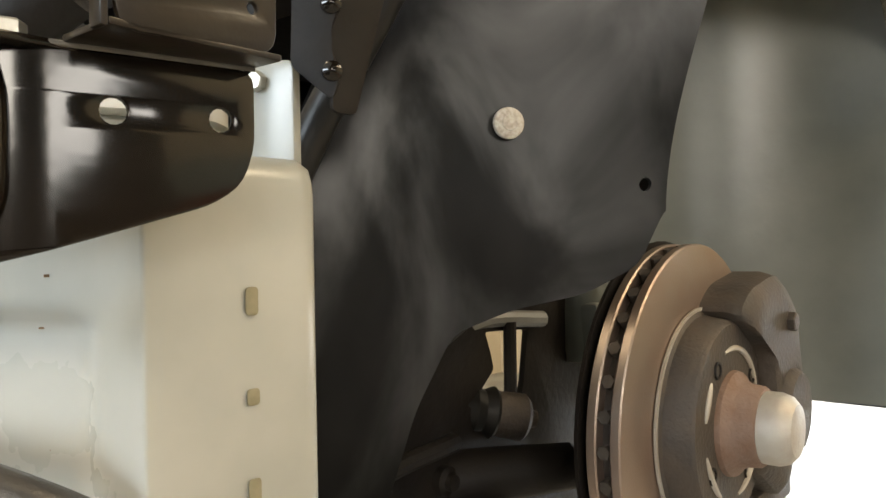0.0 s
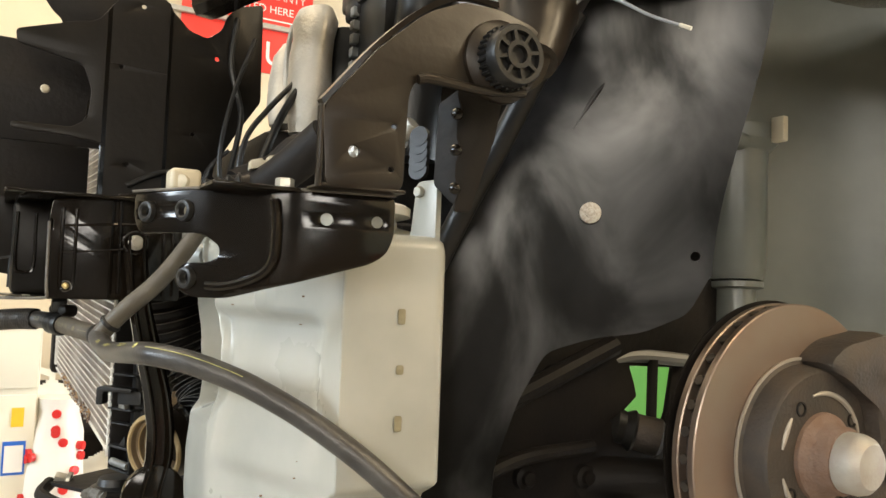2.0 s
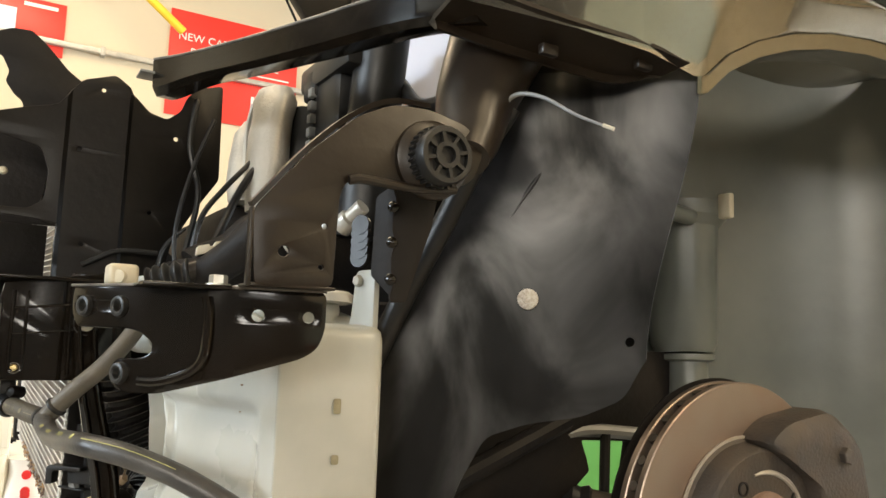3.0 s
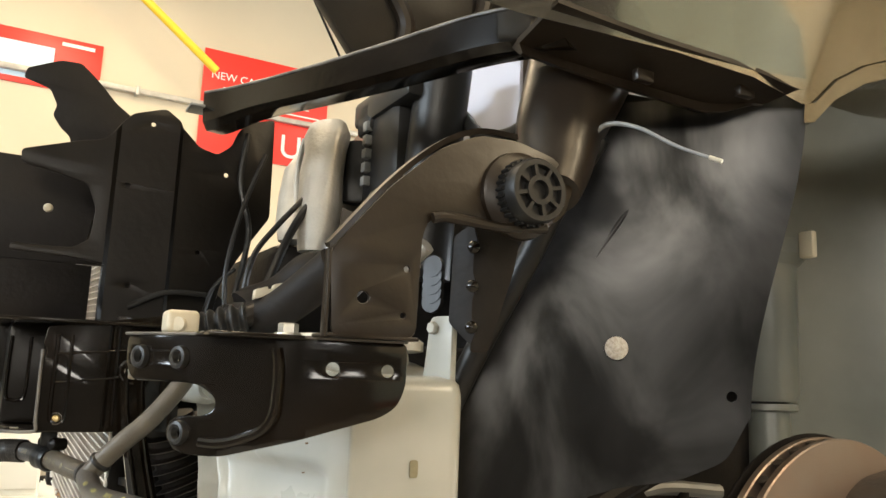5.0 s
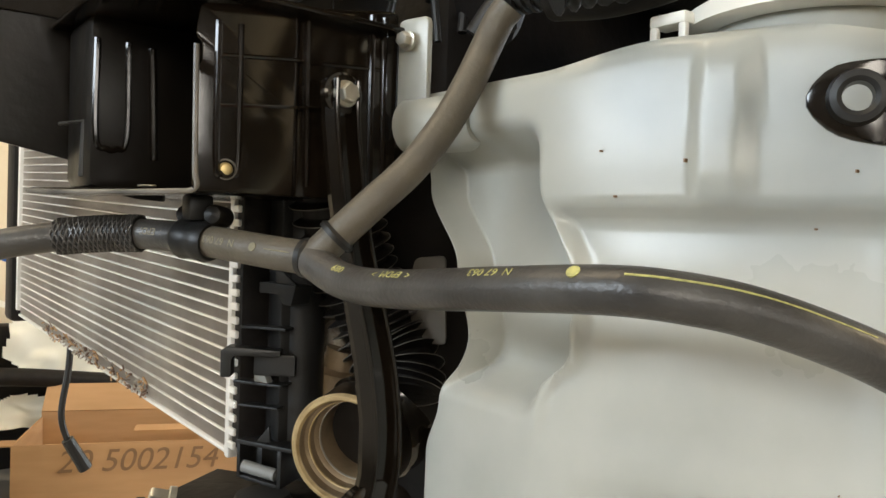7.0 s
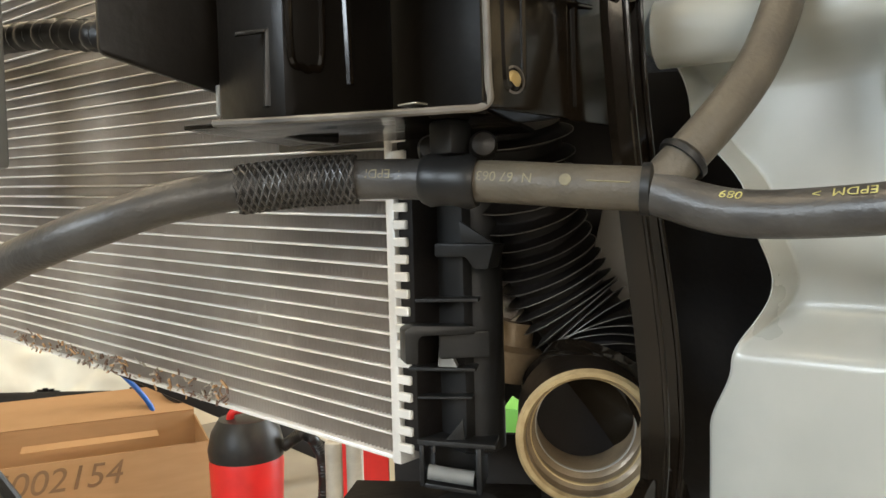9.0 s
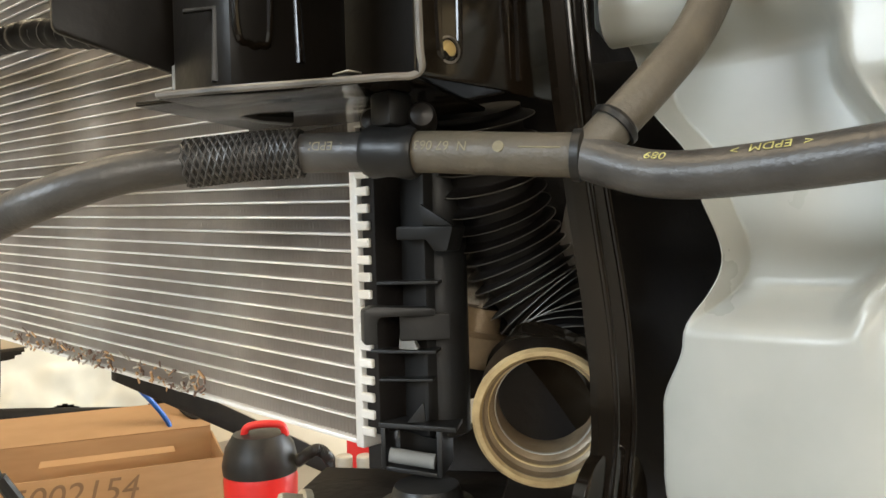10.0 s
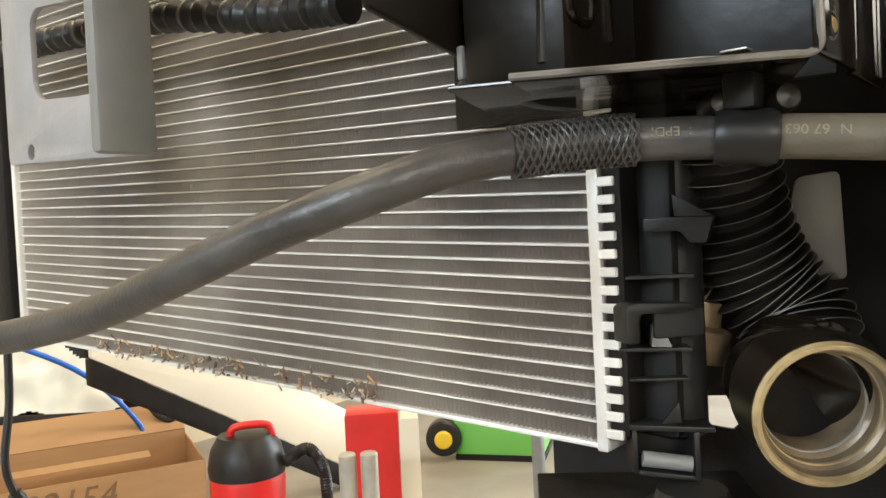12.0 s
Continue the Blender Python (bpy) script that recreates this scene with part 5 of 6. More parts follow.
part("panel", sheet(round_poly(o, 0.004, 3), [(0.0, 0.524), (0.076, 0.524), (0.080, 0.528), (0.130, 0.528), (0.134, 0.534), (0.23, 0.540)], 0.002, holes, 0.0006), M_SUPPORT, support, sharp=25)
part("pressed_step", tube([(0.078, 0.531, 1.255), (0.078, 0.531, 1.40)], 0.0022, 8, smooth=False), M_GLOSS, support)
part("pressed_step", tube([(0.132, 0.536, 1.255), (0.132, 0.536, 1.41)], 0.0022, 8, smooth=False), M_GLOSS, support)
part("raised_plate", box((0.084, 0.5315, 1.35), (0.126, 0.5345, 1.404), 0.002), M_DARK, support)
part("raised_plate", box((0.084, 0.5315, 1.262), (0.122, 0.5345, 1.325), 0.002), M_DARK, support)
part("boss_plate", box((0.140, 0.5375, 1.365), (0.156, 0.541, 1.405), 0.002), M_GLOSS, support)
part("window_hook", tube([(0.008, 0.529, 1.3085), (0.05, 0.529, 1.309), (0.062, 0.529, 1.317), (0.065, 0.529, 1.335)], 0.0012, 8), M_GLOSS, support)
part("round_cover", lathe((0.155, 0.545, 1.245), (0.2, -1, 0.1), [(0, 0.045), (0.004, 0.045), (0.006, 0.042), (0.006, 0.0)], 40), M_DARK, support)
part("cap_screw", hexbolt((0.098, 0.52, 1.247), (0, 0, 1), 0.010, 0.006), M_SATIN, support)
part("wiring", tube([(0.195, 0.538, 1.44), (0.19, 0.532, 1.39), (0.20, 0.525, 1.34), (0.19, 0.52, 1.28)], 0.0028, 8), M_BLACK, support)
part("wiring", tube([(0.10, 0.526, 1.262), (0.13, 0.522, 1.277), (0.165, 0.522, 1.278)], 0.0026, 8), M_BLACK, support)
part("wiring", tube([(0.165, 0.53, 1.255), (0.172, 0.528, 1.285), (0.19, 0.525, 1.305)], 0.002, 8), M_BLACK, support)
part("shield", sheet(round_poly([(0.0, 1.462), (0.002, 1.471), (0.028, 1.484), (0.045, 1.485), (0.058, 1.474), (0.066, 1.466), (0.078, 1.453), (0.095, 1.441), (0.115, 1.426), (0.118, 1.405), (0.045, 1.403), (0.042, 1.415), (0.0345, 1.421), (0.0265, 1.432), (0.0290, 1.442), (0.022, 1.456)], 0.003), [(-0.002, 0.56), (0.10, 0.56)], 0.003), M_DARK, support, "torn black rubber shield", sharp=25)
part("rear_wall", join(box((-0.06, 0.60, 1.304), (0.20, 0.605, 1.40), 0.001), box((-0.06, 0.60, 1.25), (0.0735, 0.605, 1.3035), 0.001)), M_DARK, support)
part("white_clip", lathe((0.03, 0.55, 1.345), (0, -1, 0), [(0, 0.004), (0.003, 0.003), (0.004, 0.0)], 12), M_CREAMTAG, support)

tie = thing("upper_tie_bar", (0.2, 0.35, 1.42), "gloss black upper tie bar sloping up to the wing", "bar")
tp = [(0.166, 0.556, 1.4655), (0.185, 0.50, 1.458), (0.212, 0.40, 1.446), (0.240, 0.30, 1.437), (0.268, 0.205, 1.430), (0.30, 0.16, 1.428)]
tr = []
for i, c in enumerate(spline(tp, 6)):
    w = 1 + 0.85 * (1 - smooth(0, 9, i))
    tr.append([c + Vector((q[0], q[1], q[2] * (w if q[2] < 0 else 1))) for q in ((-0.012, -0.004, 0.014), (0.014, 0.004, 0.014), (0.015, 0.004, 0.010), (0.014, 0.004, -0.010), (0.008, 0.002, -0.0135), (-0.008, -0.002, -0.0135), (-0.013, -0.004, -0.009), (-0.014, -0.004, 0.011))])
part("bar", loft(tr), M_GLOSS, tie, sharp=30)
# pale tube imitates the bright glint on the bar's upper edge
part("rolled_edge", tube([Vector(q) + Vector((-0.013, -0.004, 0.0130)) for q in tp], 0.0014, 8), M_RIDGE, tie, "upper edge with its highlight put into the colour")
part("end_flange", box((0.140, 0.548, 1.462), (0.164, 0.575, 1.465), 0.001), M_GREY, tie)
for u, v, z in ((0.205, 0.43, 1.462), (0.245, 0.285, 1.4525)):
    part("slot_rim", lathe((u, v, z), (0, 0, 1), [(-0.002, 0.006), (0.001, 0.006), (0.001, 0.004), (-0.002, 0.004), (-0.002, 0.006)], 20), M_GLOSS, tie)

# ---- engine bay things ----
pipe = thing("intake_pipe", (0.27, 0.53, 1.34), "pale cast intake pipe in the engine bay", "pipe")
def slabby(rows):
    """A moulded shell: rows of centre, half widths along u and v."""
    return loft([[Vector(c) + Vector((a * math.cos(t) * (1 + 0.15 * math.cos(2 * t)), b * math.sin(t), 0)) for t in np.linspace(0, 6.28318, 29)[:-1]] for c, a, b in rows])


part("upper_pipe", slabby([((0.281, 0.550, 1.468), 0.016, 0.030), ((0.28, 0.548, 1.455), 0.020, 0.038), ((0.276, 0.540, 1.435), 0.018, 0.032), ((0.272, 0.536, 1.41), 0.019, 0.031), ((0.268, 0.522, 1.375), 0.019, 0.027), ((0.262, 0.508, 1.345), 0.017, 0.022), ((0.255, 0.50, 1.325), 0.012, 0.016)]), M_CAST, pipe, sharp=60)
part("side_boss", slabby([((0.268, 0.588, 1.440), 0.008, 0.012), ((0.265, 0.588, 1.425), 0.014, 0.019), ((0.262, 0.584, 1.395), 0.016, 0.021), ((0.257, 0.570, 1.365), 0.016, 0.024), ((0.252, 0.555, 1.342), 0.012, 0.020)]), M_CAST, pipe, sharp=60)
part("moulded_seam", tube([(0.262, 0.568, 1.455), (0.256, 0.566, 1.42), (0.254, 0.555, 1.38), (0.248, 0.54, 1.345)], 0.003, 8), M_CAST, pipe)
engine = thing("engine", (0.33, 0.52, 1.3), "black engine top with hose clips and small fittings", "engine")
part("throttle_body", lathe((0.315, 0.545, 1.418), (-0.45, -0.85, 0.1), [(-0.03, 0.030), (0.0, 0.031), (0.002, 0.034), (0.005, 0.034), (0.006, 0.031), (0.012, 0.031), (0.014, 0.034), (0.018, 0.034), (0.02, 0.028)], 34), M_BLACK, engine)
part("housing", join(box((0.305, 0.43, 1.33), (0.36, 0.515, 1.478), 0.010), box((0.30, 0.485, 1.45), (0.33, 0.52, 1.485), 0.006)), M_BLACK, engine)
for k in range(5):
    part("connector_fin", box((0.298, 0.487, 1.395 + 0.014 * k), (0.308, 0.497, 1.405 + 0.014 * k), 0.0015), M_GREY, engine, "grey connector terminal")
part("cover_flap", box((0.30, 0.40, 1.462), (0.36, 0.53, 1.490), 0.006), M_BLACK, engine)
part("upright_duct", tube([(0.335, 0.425, 1.30), (0.338, 0.42, 1.40), (0.34, 0.405, 1.50)], 0.026, 16), M_BLACK, engine)
part("block", box((0.235, 0.56, 1.08), (0.6, 1.0, 1.345), 0.02), M_DARK, engine)
part("rear_cover", box((0.42, 0.40, 1.34), (0.62, 1.1, 1.50), 0.03), M_DARK, engine)
for k in range(3):
    part("fitting", lathe((0.27 + 0.012 * k, 0.44 - 0.03 * k, 1.285 + 0.008 * k), (0.3, -0.6, 0.5), [(0, 0.010), (0.012, 0.010), (0.014, 0.007), (0.03, 0.007)], 16), M_CAST, engine)
part("pulley_rib", join(*[lathe((0.262, 0.262, 1.262 + 0.006 * k), (-1, -0.6, 0.1), [(0, 0.0075), (0.004, 0.0075), (0.004, 0.003)], 14) for k in range(5)]), M_SUPPORT, engine)
harness = thing("wiring_harness", (0.18, 0.40, 1.26), "dark wiring loom with corrugated sheath and pale plug", "cable")
part("boot", tube([(0.134, 0.365, 1.241), (0.145, 0.358, 1.245), (0.160, 0.352, 1.249)], lambda t: 0.0095 + 0.0018 * math.cos(t * 26), 16, 24), M_BLACK, harness, "black rubber boot")
part("loop", tube([(0.212, 0.53, 1.42), (0.190, 0.515, 1.36), (0.176, 0.50, 1.30), (0.178, 0.495, 1.25)], 0.0022, 8), M_BLACK, harness)
part("loop", tube([(0.250, 0.52, 1.38), (0.220, 0.505, 1.345), (0.196, 0.49, 1.31), (0.187, 0.485, 1.255)], 0.0028, 8), M_BLACK, harness)
part("metal_tube", tube([(0.154, 0.354, 1.247), (0.188, 0.350, 1.2625), (0.226, 0.350, 1.2815)], 0.0078, 16), M_SATIN, harness, "brown-black metal tube")
part("dark_bulk", tube([(0.19, 0.47, 1.262), (0.215, 0.47, 1.283), (0.24, 0.46, 1.298), (0.27, 0.44, 1.305)], lambda t: 0.016 + 0.004 * math.cos(9 * t), 14), M_DARK, harness)
part("plug", sheet(round_poly([(0, 1.2620), (0.0005, 1.2690), (0.009, 1.2715), (0.0095, 1.2695), (0.013, 1.2705), (0.0135, 1.2735), (0.024, 1.2760), (0.025, 1.2690)], 0.0008), [(0.1620, 0.344), (0.187, 0.341)], 0.012), M_CREAMTAG, harness, "pale plastic plug", sharp=25)
part("loop", tube([(0.265, 0.52, 1.39), (0.235, 0.50, 1.345), (0.208, 0.475, 1.29), (0.19, 0.45, 1.252)], 0.004, 10), M_BLACK, harness)
part("loop", tube([(0.30, 0.46, 1.38), (0.27, 0.45, 1.32), (0.24, 0.44, 1.285), (0.22, 0.42, 1.275)], 0.0055, 10), M_BLACK, harness)
part("bay_cable", tube([(0.36, 0.45, 1.475), (0.365, 0.42, 1.462), (0.36, 0.37, 1.425), (0.345, 0.30, 1.405), (0.33, 0.24, 1.40)], 0.007, 12), M_BLACK, harness)
solid("paper_cover", box((0.404, 0.376, 1.40), (0.408, 0.556, 1.54), 0.001), M_PAPER, (0.405, 0.46, 1.4), "pale lilac sheet standing in the engine bay", "sheet")
solid("bay_rear_panel", box((0.62, 0.46, 1.30), (0.63, 1.5, 1.62), 0.002), M_DARK, (0.62, 1.0, 1.3), "black bulkhead behind the engine", "panel")

hood = thing("bonnet", (0.7, 0.9, 1.62), "raised black bonnet seen from underneath", "body panel")
part("skin", sheet(round_poly([(0.0, 0), (0.0, 0.95), (1.25, 0.95), (1.25, 0)], 0.05), [(0.0, 0.0), (1.25, 0.0)], 0.004), M_SATIN, hood, sharp=25)
hood.children[0].matrix_local = Matrix.Translation(Vector((0.60, 0.42, 1.60)) - BASE[hood.name]) @ Matrix.Rotation(radians(90), 4, "Z") @ Matrix.Rotation(radians(34), 4, "X") @ Matrix.Translation(BASE[hood.name])
INNER = [(0.342, 1.800), (0.437, 1.680), (0.711, 1.795), (0.838, 1.949)]
part("inner_frame", sheet(round_poly(INNER + [(INNER[3][0], 1.95), (INNER[0][0], 1.95)], 0.02), [(0.0, 0.862), (1.2, 0.862)], 0.02), M_SUPPORT, hood, "black pressed inner frame", sharp=25)
for k in (0.25, 0.62):
    lo = Vector(INNER[1]).lerp(Vector(INNER[2]), k)
    hi = Vector(INNER[0]).lerp(Vector(INNER[3]), k)
    part("inner_rib", tube([(lo.x, 0.858, lo.y + 0.02), ((lo.x + hi.x) / 2 + 0.02, 0.856, (lo.y + hi.y) / 2), (hi.x, 0.858, hi.y)], 0.014, 10), M_SATIN, hood)
part("prop_rod", tube([(0.450, 0.980, 1.731), (0.324, 0.980, 1.948)], 0.0022, 8, smooth=False), M_SUPPORT, hood)

# ---- grey end bracket and bar beyond the radiator ----
gb = thing("end_bracket", (0.0, 0.87, 1.158), "grey painted pressed bracket with rounded window", "bracket")
o = [(0.0, 1.158), (0.0, 1.36), (0.165, 1.36), (0.165, 1.166), (0.15, 1.166)]
win = [(0.05, 1.196), (0.115, 1.202), (0.124, 1.21), (0.124, 1.252), (0.115, 1.258), (0.05, 1.25), (0.043, 1.243), (0.043, 1.204)]
part("plate", sheet(round_poly(o, 0.006), [(0.003, 0.796), (0.003, 0.962)], 0.004, [round_poly(win, 0.006)[::-1], ring2((0.132, 1.172), 0.005)]), M_BRACKET, gb, sharp=25)
# the flange's shade is put into its colour by the darker grey
part("side_flange", box((-0.028, 0.789, 1.157), (0.004, 0.799, 1.36), 0.003), M_GREY, gb)
part("pressed_nut", lathe((0.0, 0.818, 1.172), (-1, 0, 0), [(0, 0.007), (0.002, 0.0065), (0.0024, 0.0045), (0.001, 0.0035)], 20), M_BRACKET, gb)
part("round_boss", lathe((0.0, 0.87, 1.29), (-1, 0, 0), [(0, 0.02), (0.002, 0.019), (0.002, 0.013), (-0.001, 0.0125), (-0.001, 0.0)], 24), M_DARK, gb)
solid("side_pillar", box((0.085, 1.195, 1.02), (0.12, 1.235, 1.42), 0.006), M_DARK, (0.1, 1.21, 1.02), "dark upright pillar at the far end of the radiator", "pillar")
solid("corrugated_cable", tube([(0.058, 0.70, 1.225), (0.055, 0.76, 1.232), (0.05, 0.86, 1.250), (0.05, 0.98, 1.262), (0.05, 1.1, 1.27)], lambda t: 0.0085 + 0.0014 * math.cos(t * 210), 14, 30), M_BLACK, (0.04, 0.9, 1.2), "black corrugated cable sheath", "cable")
wire = thing("dangling_wire", (0.276, 1.670, 0.713), "thin black wire with a plug hanging down", "cable")
part("cord", tube([(0.262, 1.670, 0.965), (0.259, 1.670, 0.879), (0.248, 1.670, 0.794), (0.259, 1.670, 0.744), (0.276, 1.670, 0.713)], 0.006, 8), M_BLACK, wire)
part("plug", tube([(0.259, 1.670, 0.744), (0.292, 1.670, 0.685)], lambda t: 0.011 + 0.003 * math.sin(9 * t), 10, smooth=False), M_BLACK, wire)

# ---- workshop things ----
def poster(name, u0, u1, z0, z1, label):
    ob = thing(name, ((u0 + u1) / 2, V1, z0), label, "poster")
    part("board", box((u0, V1 - 0.012, z0), (u1, V1 - 0.001, z1), 0.003), M_POSTER, ob)
    return ob


def on_wall(u, z):
    return facing(u, V1 - 0.014, z, (1, 0, 0))


ps1 = poster("warranty_poster", 0.79, 1.55, 2.42, 3.04, "red board lettered new car warranty protected here")
letters("NEW CAR WARRANTY", 0.064, M_PRINT, ps1, on_wall(1.17, 2.885))
letters("PROTECTED HERE", 0.064, M_PRINT, ps1, on_wall(1.17, 2.80))
letters("US", 0.20, M_PRINT, ps1, on_wall(1.38, 2.53))
part("white_rule", box((0.84, V1 - 0.0145, 2.735), (1.50, V1 - 0.0125, 2.743)), M_PRINT, ps1)
ps2 = poster("picture_poster", -0.30, 0.26, 2.62, 2.91, "red board with a pale landscape picture")
part("picture", box((-0.28, V1 - 0.0145, 2.65), (0.03, V1 - 0.0125, 2.84)), M_SKYPRINT, ps2, "faded picture of sky and ground")
part("caption_bar", box((0.06, V1 - 0.0145, 2.865), (0.22, V1 - 0.0125, 2.885)), M_PRINT, ps2)
rail_w = thing("wall_rail", (0.4, V1, 2.7), "long pale metal rail fixed along the wall", "rail")
part("rail", box((-1.5, V1 - 0.05, 2.675), (3.2, V1 - 0.016, 2.705), 0.006), M_CAST, rail_w)
for u in (-0.9, 0.45, 1.8, 3.0):
    part("fixing", box((u - 0.012, V1 - 0.055, 2.665), (u + 0.012, V1 - 0.002, 2.715), 0.004), M_CAST, rail_w)
solid("yellow_pole", tube([(0.10, 3.85, 3.32), (0.80, 3.85, 2.78)], 0.022, 14, smooth=False), M_YELLOW, (0.4, 3.85, 2.8), "slanting yellow pole below the ceiling", "pole")
solid("wall_plate", box((1.9, V1 - 0.03, 2.4), (2.3, V1 - 0.001, 2.9), 0.004), M_CABINET, (2.1, V1, 2.4), "cream plate on the wall", "plate")

cab = thing("tool_cabinet", (-0.2, 2.75, 0), "cream enamelled cabinet with stickers", "cabinet")
part("body", box((-0.75, 2.6, 0.05), (0.135, 3.1, 1.02), 0.01), M_CABINET, cab)
part("worktop", box((-0.77, 2.585, 1.02), (0.15, 3.12, 1.05), 0.006), M_CABINET, cab)
door = part("door", box((-0.30, 2.586, 0.10), (0.128, 2.6, 0.80), 0.004), M_CABINET, cab)
part("drawer", box((-0.30, 2.586, 0.82), (0.128, 2.6, 1.0), 0.004), M_CABINET, cab)
part("sticker", box((0.06, 2.583, 0.70), (0.095, 2.5865, 0.76)), M_YELLOW, door, "small yellow sticker")
st = part("notice", box((0.04, 2.583, 0.55), (0.105, 2.5862, 0.655)), M_BLUE, door, "white notice with blue border")
part("notice_sheet", box((0.046, 2.5815, 0.558), (0.099, 2.5835, 0.642)), M_PRINT, st)
bag = thing("spotted_bag", (0.22, 2.55, 0.3), "white plastic bag with red spots, half full", "bag")
rg = []
for z, r in ((0.30, 0.02), (0.31, 0.085), (0.40, 0.10), (0.55, 0.095), (0.67, 0.08), (0.74, 0.06), (0.785, 0.07)):
    rg.append([Vector((0.195 + r * (1 + 0.12 * math.sin(3 * a + 9 * z)) * math.cos(a), 2.62 + r * 0.8 * (1 + 0.1 * math.cos(4 * a + 7 * z)) * math.sin(a), z)) for a in np.linspace(0, 6.28318, 25)[:-1]])
part("sack", loft(rg), M_PRINT, bag)
rng = random.Random(3)
for k in range(16):
    z, a = rng.uniform(0.36, 0.74), radians(rng.uniform(200, 335))
    r = 0.104 - 0.045 * max(0, z - 0.55) / 0.25
    d = Vector((math.cos(a), math.sin(a) * 0.8, 0))
    part("red_spot", lathe(Vector((0.195, 2.62, z)) + d * (r * 1.07), d, [(-0.012, 0.014), (0.0015, 0.014), (0.002, 0.0)], 14), M_RED, bag)
solid("bag_stool", join(box((0.1, 2.5, 0.26), (0.36, 2.76, 0.30), 0.005), *[box((u, v, 0), (u + 0.03, v + 0.03, 0.26)) for u in (0.11, 0.32) for v in (2.51, 2.72)]), M_GREY, (0.23, 2.62, 0), "low grey stool under the bag", "stool")

carton = thing("cardboard_box", (0.95, 3.3, 0), "large open cardboard box with handwritten number", "box")
B0, B1, W, H, T = Vector((0.46, 3.42, 0)), Vector((1.43, 2.99, 0)), 0.46, 0.285, 0.006
du = (B1 - B0).normalized()
dn = Vector((-du.y, du.x, 0))


def slab(p, a, b, thick, mat, name, label=""):
    n3 = a.cross(b).normalized() * thick
    bm = bmesh.new()
    q = [p, p + a, p + a + b, p + b]
    f = [bm.verts.new(x) for x in q]
    k = [bm.verts.new(x + n3) for x in q]
    bm.faces.new(f), bm.faces.new(k[::-1])
    for i in range(4):
        bm.faces.new((f[i], k[i], k[(i + 1) % 4], f[(i + 1) % 4]))
    return part(name, bm, mat, carton, label)


L = (B1 - B0).length
slab(B0, du * L, Vector((0, 0, H)), T, M_CARD, "front_side")
slab(B0 + dn * W, du * L, Vector((0, 0, H + 0.02)), T, M_CARD, "rear_side")
slab(B0, dn * W, Vector((0, 0, H)), T, M_CARD, "end_side")
slab(B1, dn * W, Vector((0, 0, H)), T, M_CARD, "end_side")
slab(B0 + Vector((0, 0, 0.01)), du * L, dn * W, T, M_CARD, "bottom")
slab(B0 + Vector((0, 0, H)), -du * 0.30, Vector((0, 0, -0.10)) + dn * W, T, M_CARD, "end_flap")
slab(B0 + dn * W + Vector((0, 0, H + 0.02)), du * L, dn * 0.10 + Vector((0, 0, 0.10)), T, M_CARD, "rear_flap")
slab(B0 + dn * 0.25 + du * 0.4 + Vector((0, 0, H - 0.04)), du * 0.5, dn * 0.10, 0.02, M_CARD, "inner_flap", "paler folded flap")
letters("20 5002154", 0.124, M_INK, carton, Matrix.Translation(B0 + du * (L * 0.435) - dn * 0.0085 + Vector((0, 0, H - 0.072))) @ facing(0, 0, 0, du) @ Matrix(((1, 0.25, 0, 0), (0, 1, 0, 0), (0, 0, 1, 0), (0, 0, 0, 1))), "handwriting", "brown marker numerals")

VC = Vector((1.33, 2.58, 0))
vac = thing("shop_vacuum", VC, "red and black workshop vacuum cleaner", "vacuum cleaner")
part("drum", lathe(VC + Vector((0, 0, 0.05)), (0, 0, 1), [(0, 0.10), (0.01, 0.115), (0.26, 0.125), (0.28, 0.12)], 36), M_RED, vac)
part("head", lathe(VC + Vector((0, 0, 0.33)), (0, 0, 1), [(0, 0.125), (0.03, 0.128), (0.09, 0.115), (0.13, 0.09), (0.14, 0.0)], 36), M_BLACK, vac)
part("handle", tube([VC + Vector(q) for q in ((-0.05, 0.02, 0.45), (-0.04, 0.0, 0.49), (0.04, -0.06, 0.49), (0.06, -0.07, 0.45))], 0.013, 12), M_RED, vac)
part("suction_hose", tube([VC + Vector(q) for q in ((0.08, -0.10, 0.36), (0.13, -0.16, 0.40), (0.19, -0.17, 0.30), (0.20, -0.15, 0.12), (0.10, -0.2, 0.03))], lambda t: 0.020 + 0.002 * math.cos(t * 400), 12, 30), M_BLACK, vac)
for a in (0.5, 2.6, 4.7):
    part("castor", lathe(VC + Vector((0.09 * math.cos(a), 0.09 * math.sin(a), 0.026)), (1, 0, 0), [(-0.012, 0.018), (-0.008, 0.026), (0.008, 0.026), (0.012, 0.018)], 16), M_BLACK, vac)

post = thing("lift_post", (1.3, 1.93, 0), "red steel lift post with a white edge", "post")
pa, pb = Vector((1.207, 1.962)), Vector((1.307, 1.858))
part("column", sheet(round_poly([(0, 0.012), (0, 0.62), (0.144, 0.62), (0.144, 0.012)], 0.008), [pa, pb], 0.12), M_RED, post, sharp=25)
part("white_edge", sheet(round_poly([(0.146, 0.012), (0.146, 0.60), (0.20, 0.60), (0.20, 0.012)], 0.004), [pa, pb + (pb - pa)], 0.10), M_CABINET, post, sharp=25)
part("foot", box((1.15, 1.80, 0), (1.46, 2.1, 0.012), 0.004), M_RED, post)
for c in ((1.10, 1.843), (1.136, 1.803)):
    solid("steel_cylinder", lathe((*c, 0), (0, 0, 1), [(0, 0.022), (0.558, 0.022), (0.562, 0.019), (0.562, 0.0)], 24), M_CAST, (*c, 0), "tall upright steel cylinder on the floor", "cylinder", group="steel cylinders")
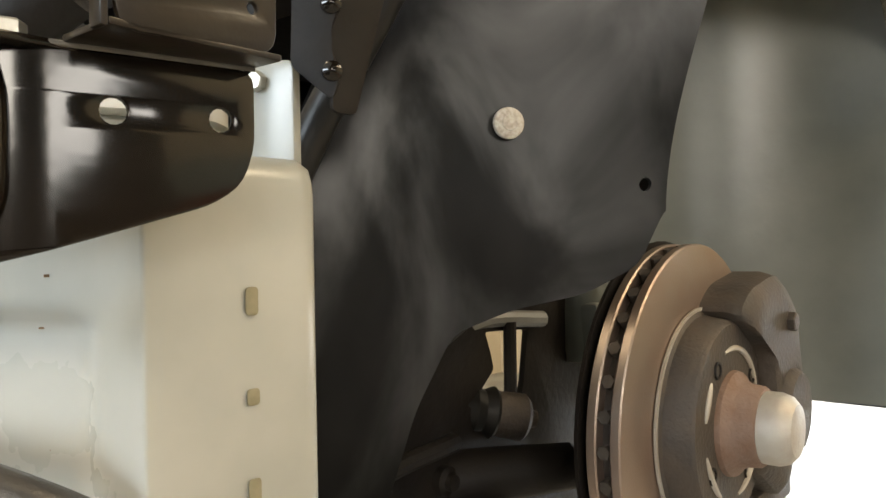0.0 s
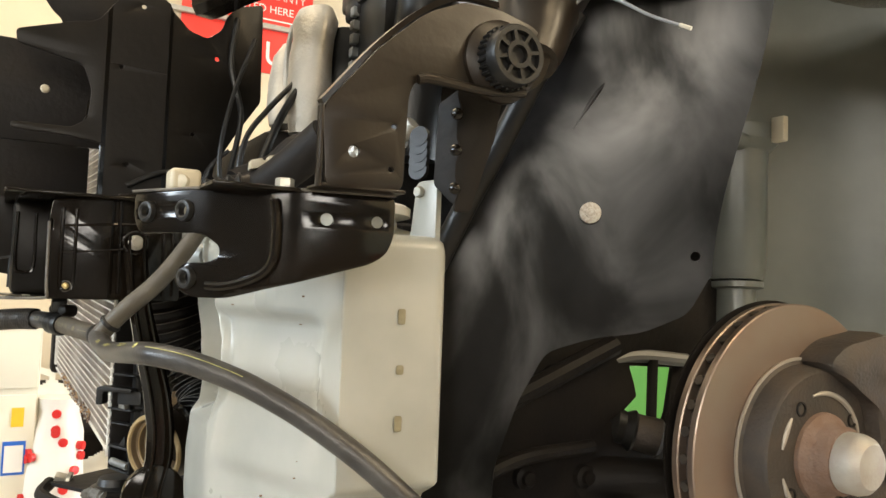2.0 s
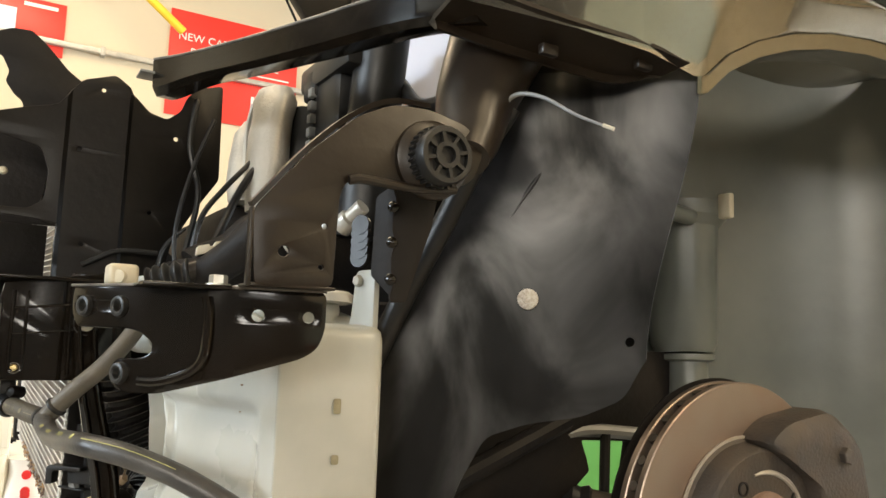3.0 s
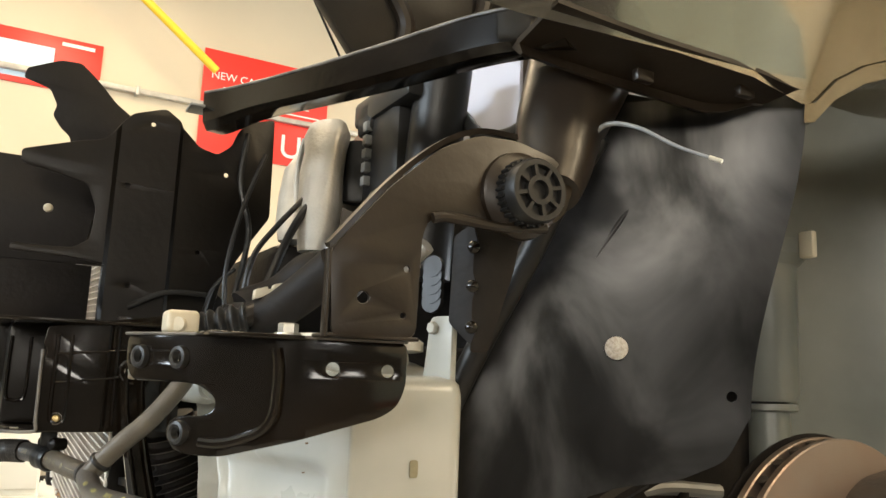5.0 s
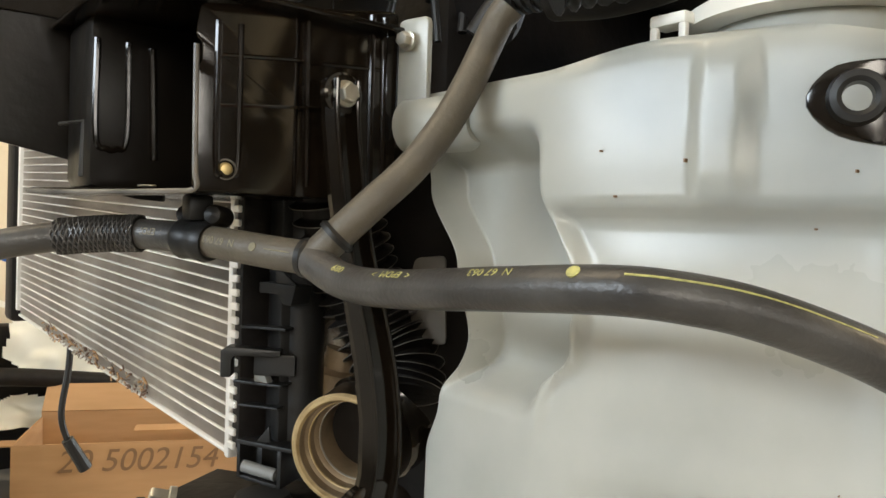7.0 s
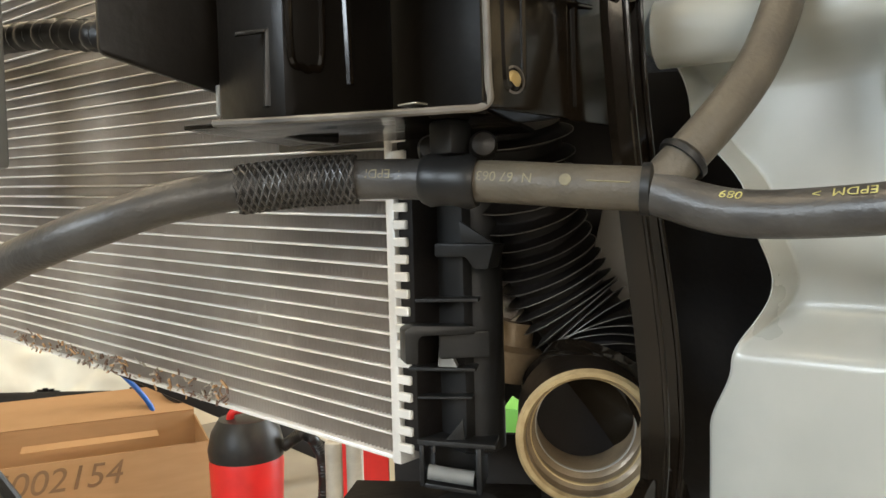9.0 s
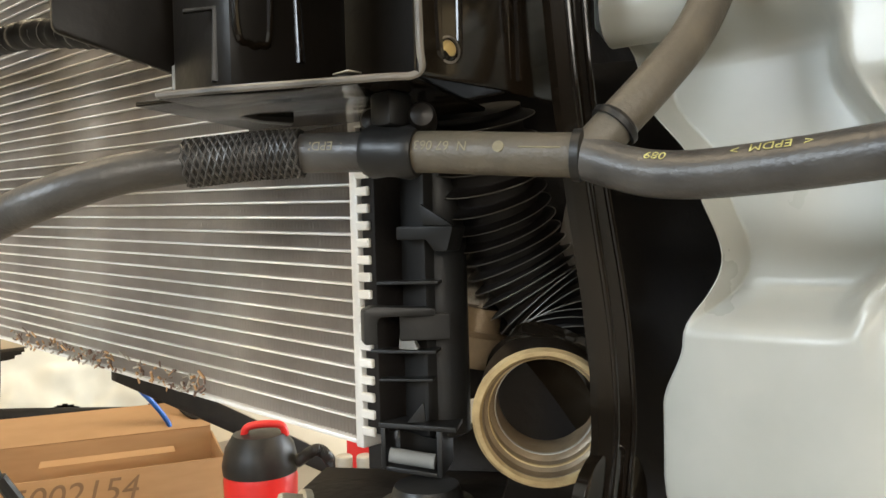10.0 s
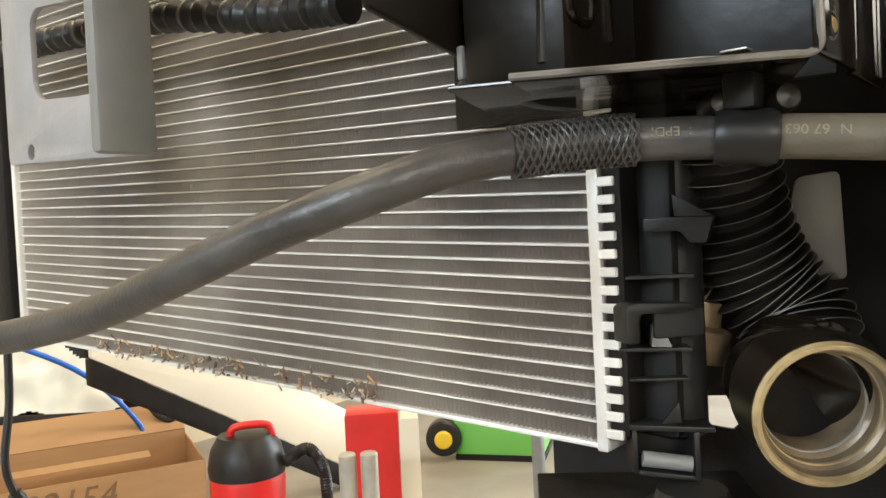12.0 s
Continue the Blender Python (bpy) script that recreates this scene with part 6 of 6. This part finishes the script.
mach = thing("green_machine", (2.85, 2.65, 0), "green enamelled workshop machine with yellow wheel", "machine")
part("cabinet", sheet(round_poly([(0, 0.03), (0, 0.215), (0.427, 0.205), (0.427, 0.03)], 0.02), [(2.640, 2.745), (2.815, 2.355)], 0.30), M_GREEN, mach, sharp=25)
part("base", sheet(round_poly([(0, 0.0), (0, 0.028), (0.427, 0.028), (0.427, 0.0)], 0.004), [(2.640, 2.745), (2.815, 2.355)], 0.31), M_DARK, mach, sharp=25)
part("wheel_guard", lathe((2.585, 2.770, 0.112), (-0.8, -0.6, 0), [(-0.06, 0.085), (0.0, 0.085), (0.012, 0.075), (0.014, 0.0)], 28), M_BLACK, mach)
part("hand_wheel", lathe((2.572, 2.760, 0.112), (-0.8, -0.6, 0), [(0, 0.042), (0.012, 0.043), (0.022, 0.036), (0.024, 0.0)], 28), M_YELLOW, mach, "yellow round wheel")
screen = thing("green_screen", (1.6, 1.7, 0), "green workshop screen on feet", "screen")
SA, SB = Vector((1.58, 1.64)), Vector((1.75, 1.34))
part("panel", sheet(round_poly([(0, 0.62), (0, 1.13), (0.34, 1.13), (0.34, 0.62)], 0.02), [SA, SB], 0.01), M_GREEN, screen, sharp=25)
for k in (0.1, 0.9):
    q = SA + (SB - SA) * k
    part("foot", box((q.x - 0.2, q.y - 0.02, 0), (q.x + 0.2, q.y + 0.02, 0.03), 0.004), M_GREY, screen)
    part("leg", box((q.x + 0.004, q.y - 0.015, 0.03), (q.x + 0.03, q.y + 0.015, 0.66), 0.003), M_GREY, screen)

sheetc = thing("dust_sheet", (0.9, 4.0, 0.2), "pale crumpled dust sheet over stored parts", "cloth")
cl = bmesh.new()
noise_rows = []
for i in range(141):
    rowv = []
    for k in range(57):
        u, t = 0.05 + 1.90 * i / 140, k / 56
        fold = noise.noise(Vector((u * 4.2, t * 3, 0.5))) + 0.5 * noise.noise(Vector((u * 11, t * 7, 2.5)))
        rowv.append(cl.verts.new((u, 4.02 - 0.06 * t - 0.05 * fold, 0.75 - 0.55 * t + 0.05 * fold)))
    noise_rows.append(rowv)
# the sheet is torn: holes with wandering outlines show the dark parts behind
for a, b in zip(noise_rows, noise_rows[1:]):
    for k in range(56):
        c = a[k].co
        if noise.noise(Vector((c.x * 3.1 + 0.4, c.z * 6.0, 7.3))) < 0.10:
            cl.faces.new((a[k], a[k + 1], b[k + 1], b[k]))
bmesh.ops.delete(cl, geom=[v for v in cl.verts if not v.link_faces], context="VERTS")
bmesh.ops.solidify(cl, geom=cl.faces[:], thickness=0.005)
part("cloth", cl, M_PALE, sheetc, sharp=80)
stored = thing("stored_parts", (0.9, 3.85, 0), "dark stored body parts leaning under the sheet", "parts")
part("crate", box((-0.1, 4.09, 0), (1.85, 4.19, 0.66), 0.02), M_DARK, stored)
part("bumper", tube([(-0.05, 3.96, 0.40), (0.4, 3.93, 0.46), (0.9, 3.94, 0.40), (1.5, 3.96, 0.30)], 0.04, 12), M_DARK, stored)
solid("blue_air_hose", tube([(0.15, 3.60, 1.14), (0.45, 3.58, 0.985), (0.85, 3.55, 0.82), (1.22, 3.53, 0.62), (1.44, 3.50, 0.38), (1.5, 3.48, 0.20)], 0.011, 10), M_BLUE, (1.3, 3.65, 0.3), "blue air hose hanging along the wall", "hose")
ramp = thing("slanting_ramp", (1.6, 2.95, 0), "pale grey slanting ramp panel with dark underside beam", "ramp")
RL = [(1.02, 2.97), (2.16, 2.89)]
part("side_panel", sheet(round_poly([(0, 0.735), (0, 0.98), (1.14, 0.30), (1.14, 0.045)], 0.006), RL, 0.03), M_CABINET, ramp, sharp=25)
part("beam", sheet(round_poly([(0, 0.64), (0, 0.731), (1.14, 0.041), (1.14, 0.0), (1.06, 0.0)], 0.004), RL, 0.06), M_DARK, ramp, "dark underside beam", sharp=25)
part("prop", box((1.60, 2.92, 0), (1.64, 2.95, 0.33), 0.004), M_DARK, ramp)
solid("power_cable", tube([(1.5, 3.55, 0.62), (1.52, 3.5, 0.40), (1.6, 3.45, 0.36), (1.63, 3.5, 0.6)], 0.012, 8), M_BLACK, (1.55, 3.5, 0.35), "black power cord hanging in a loop", "cable")
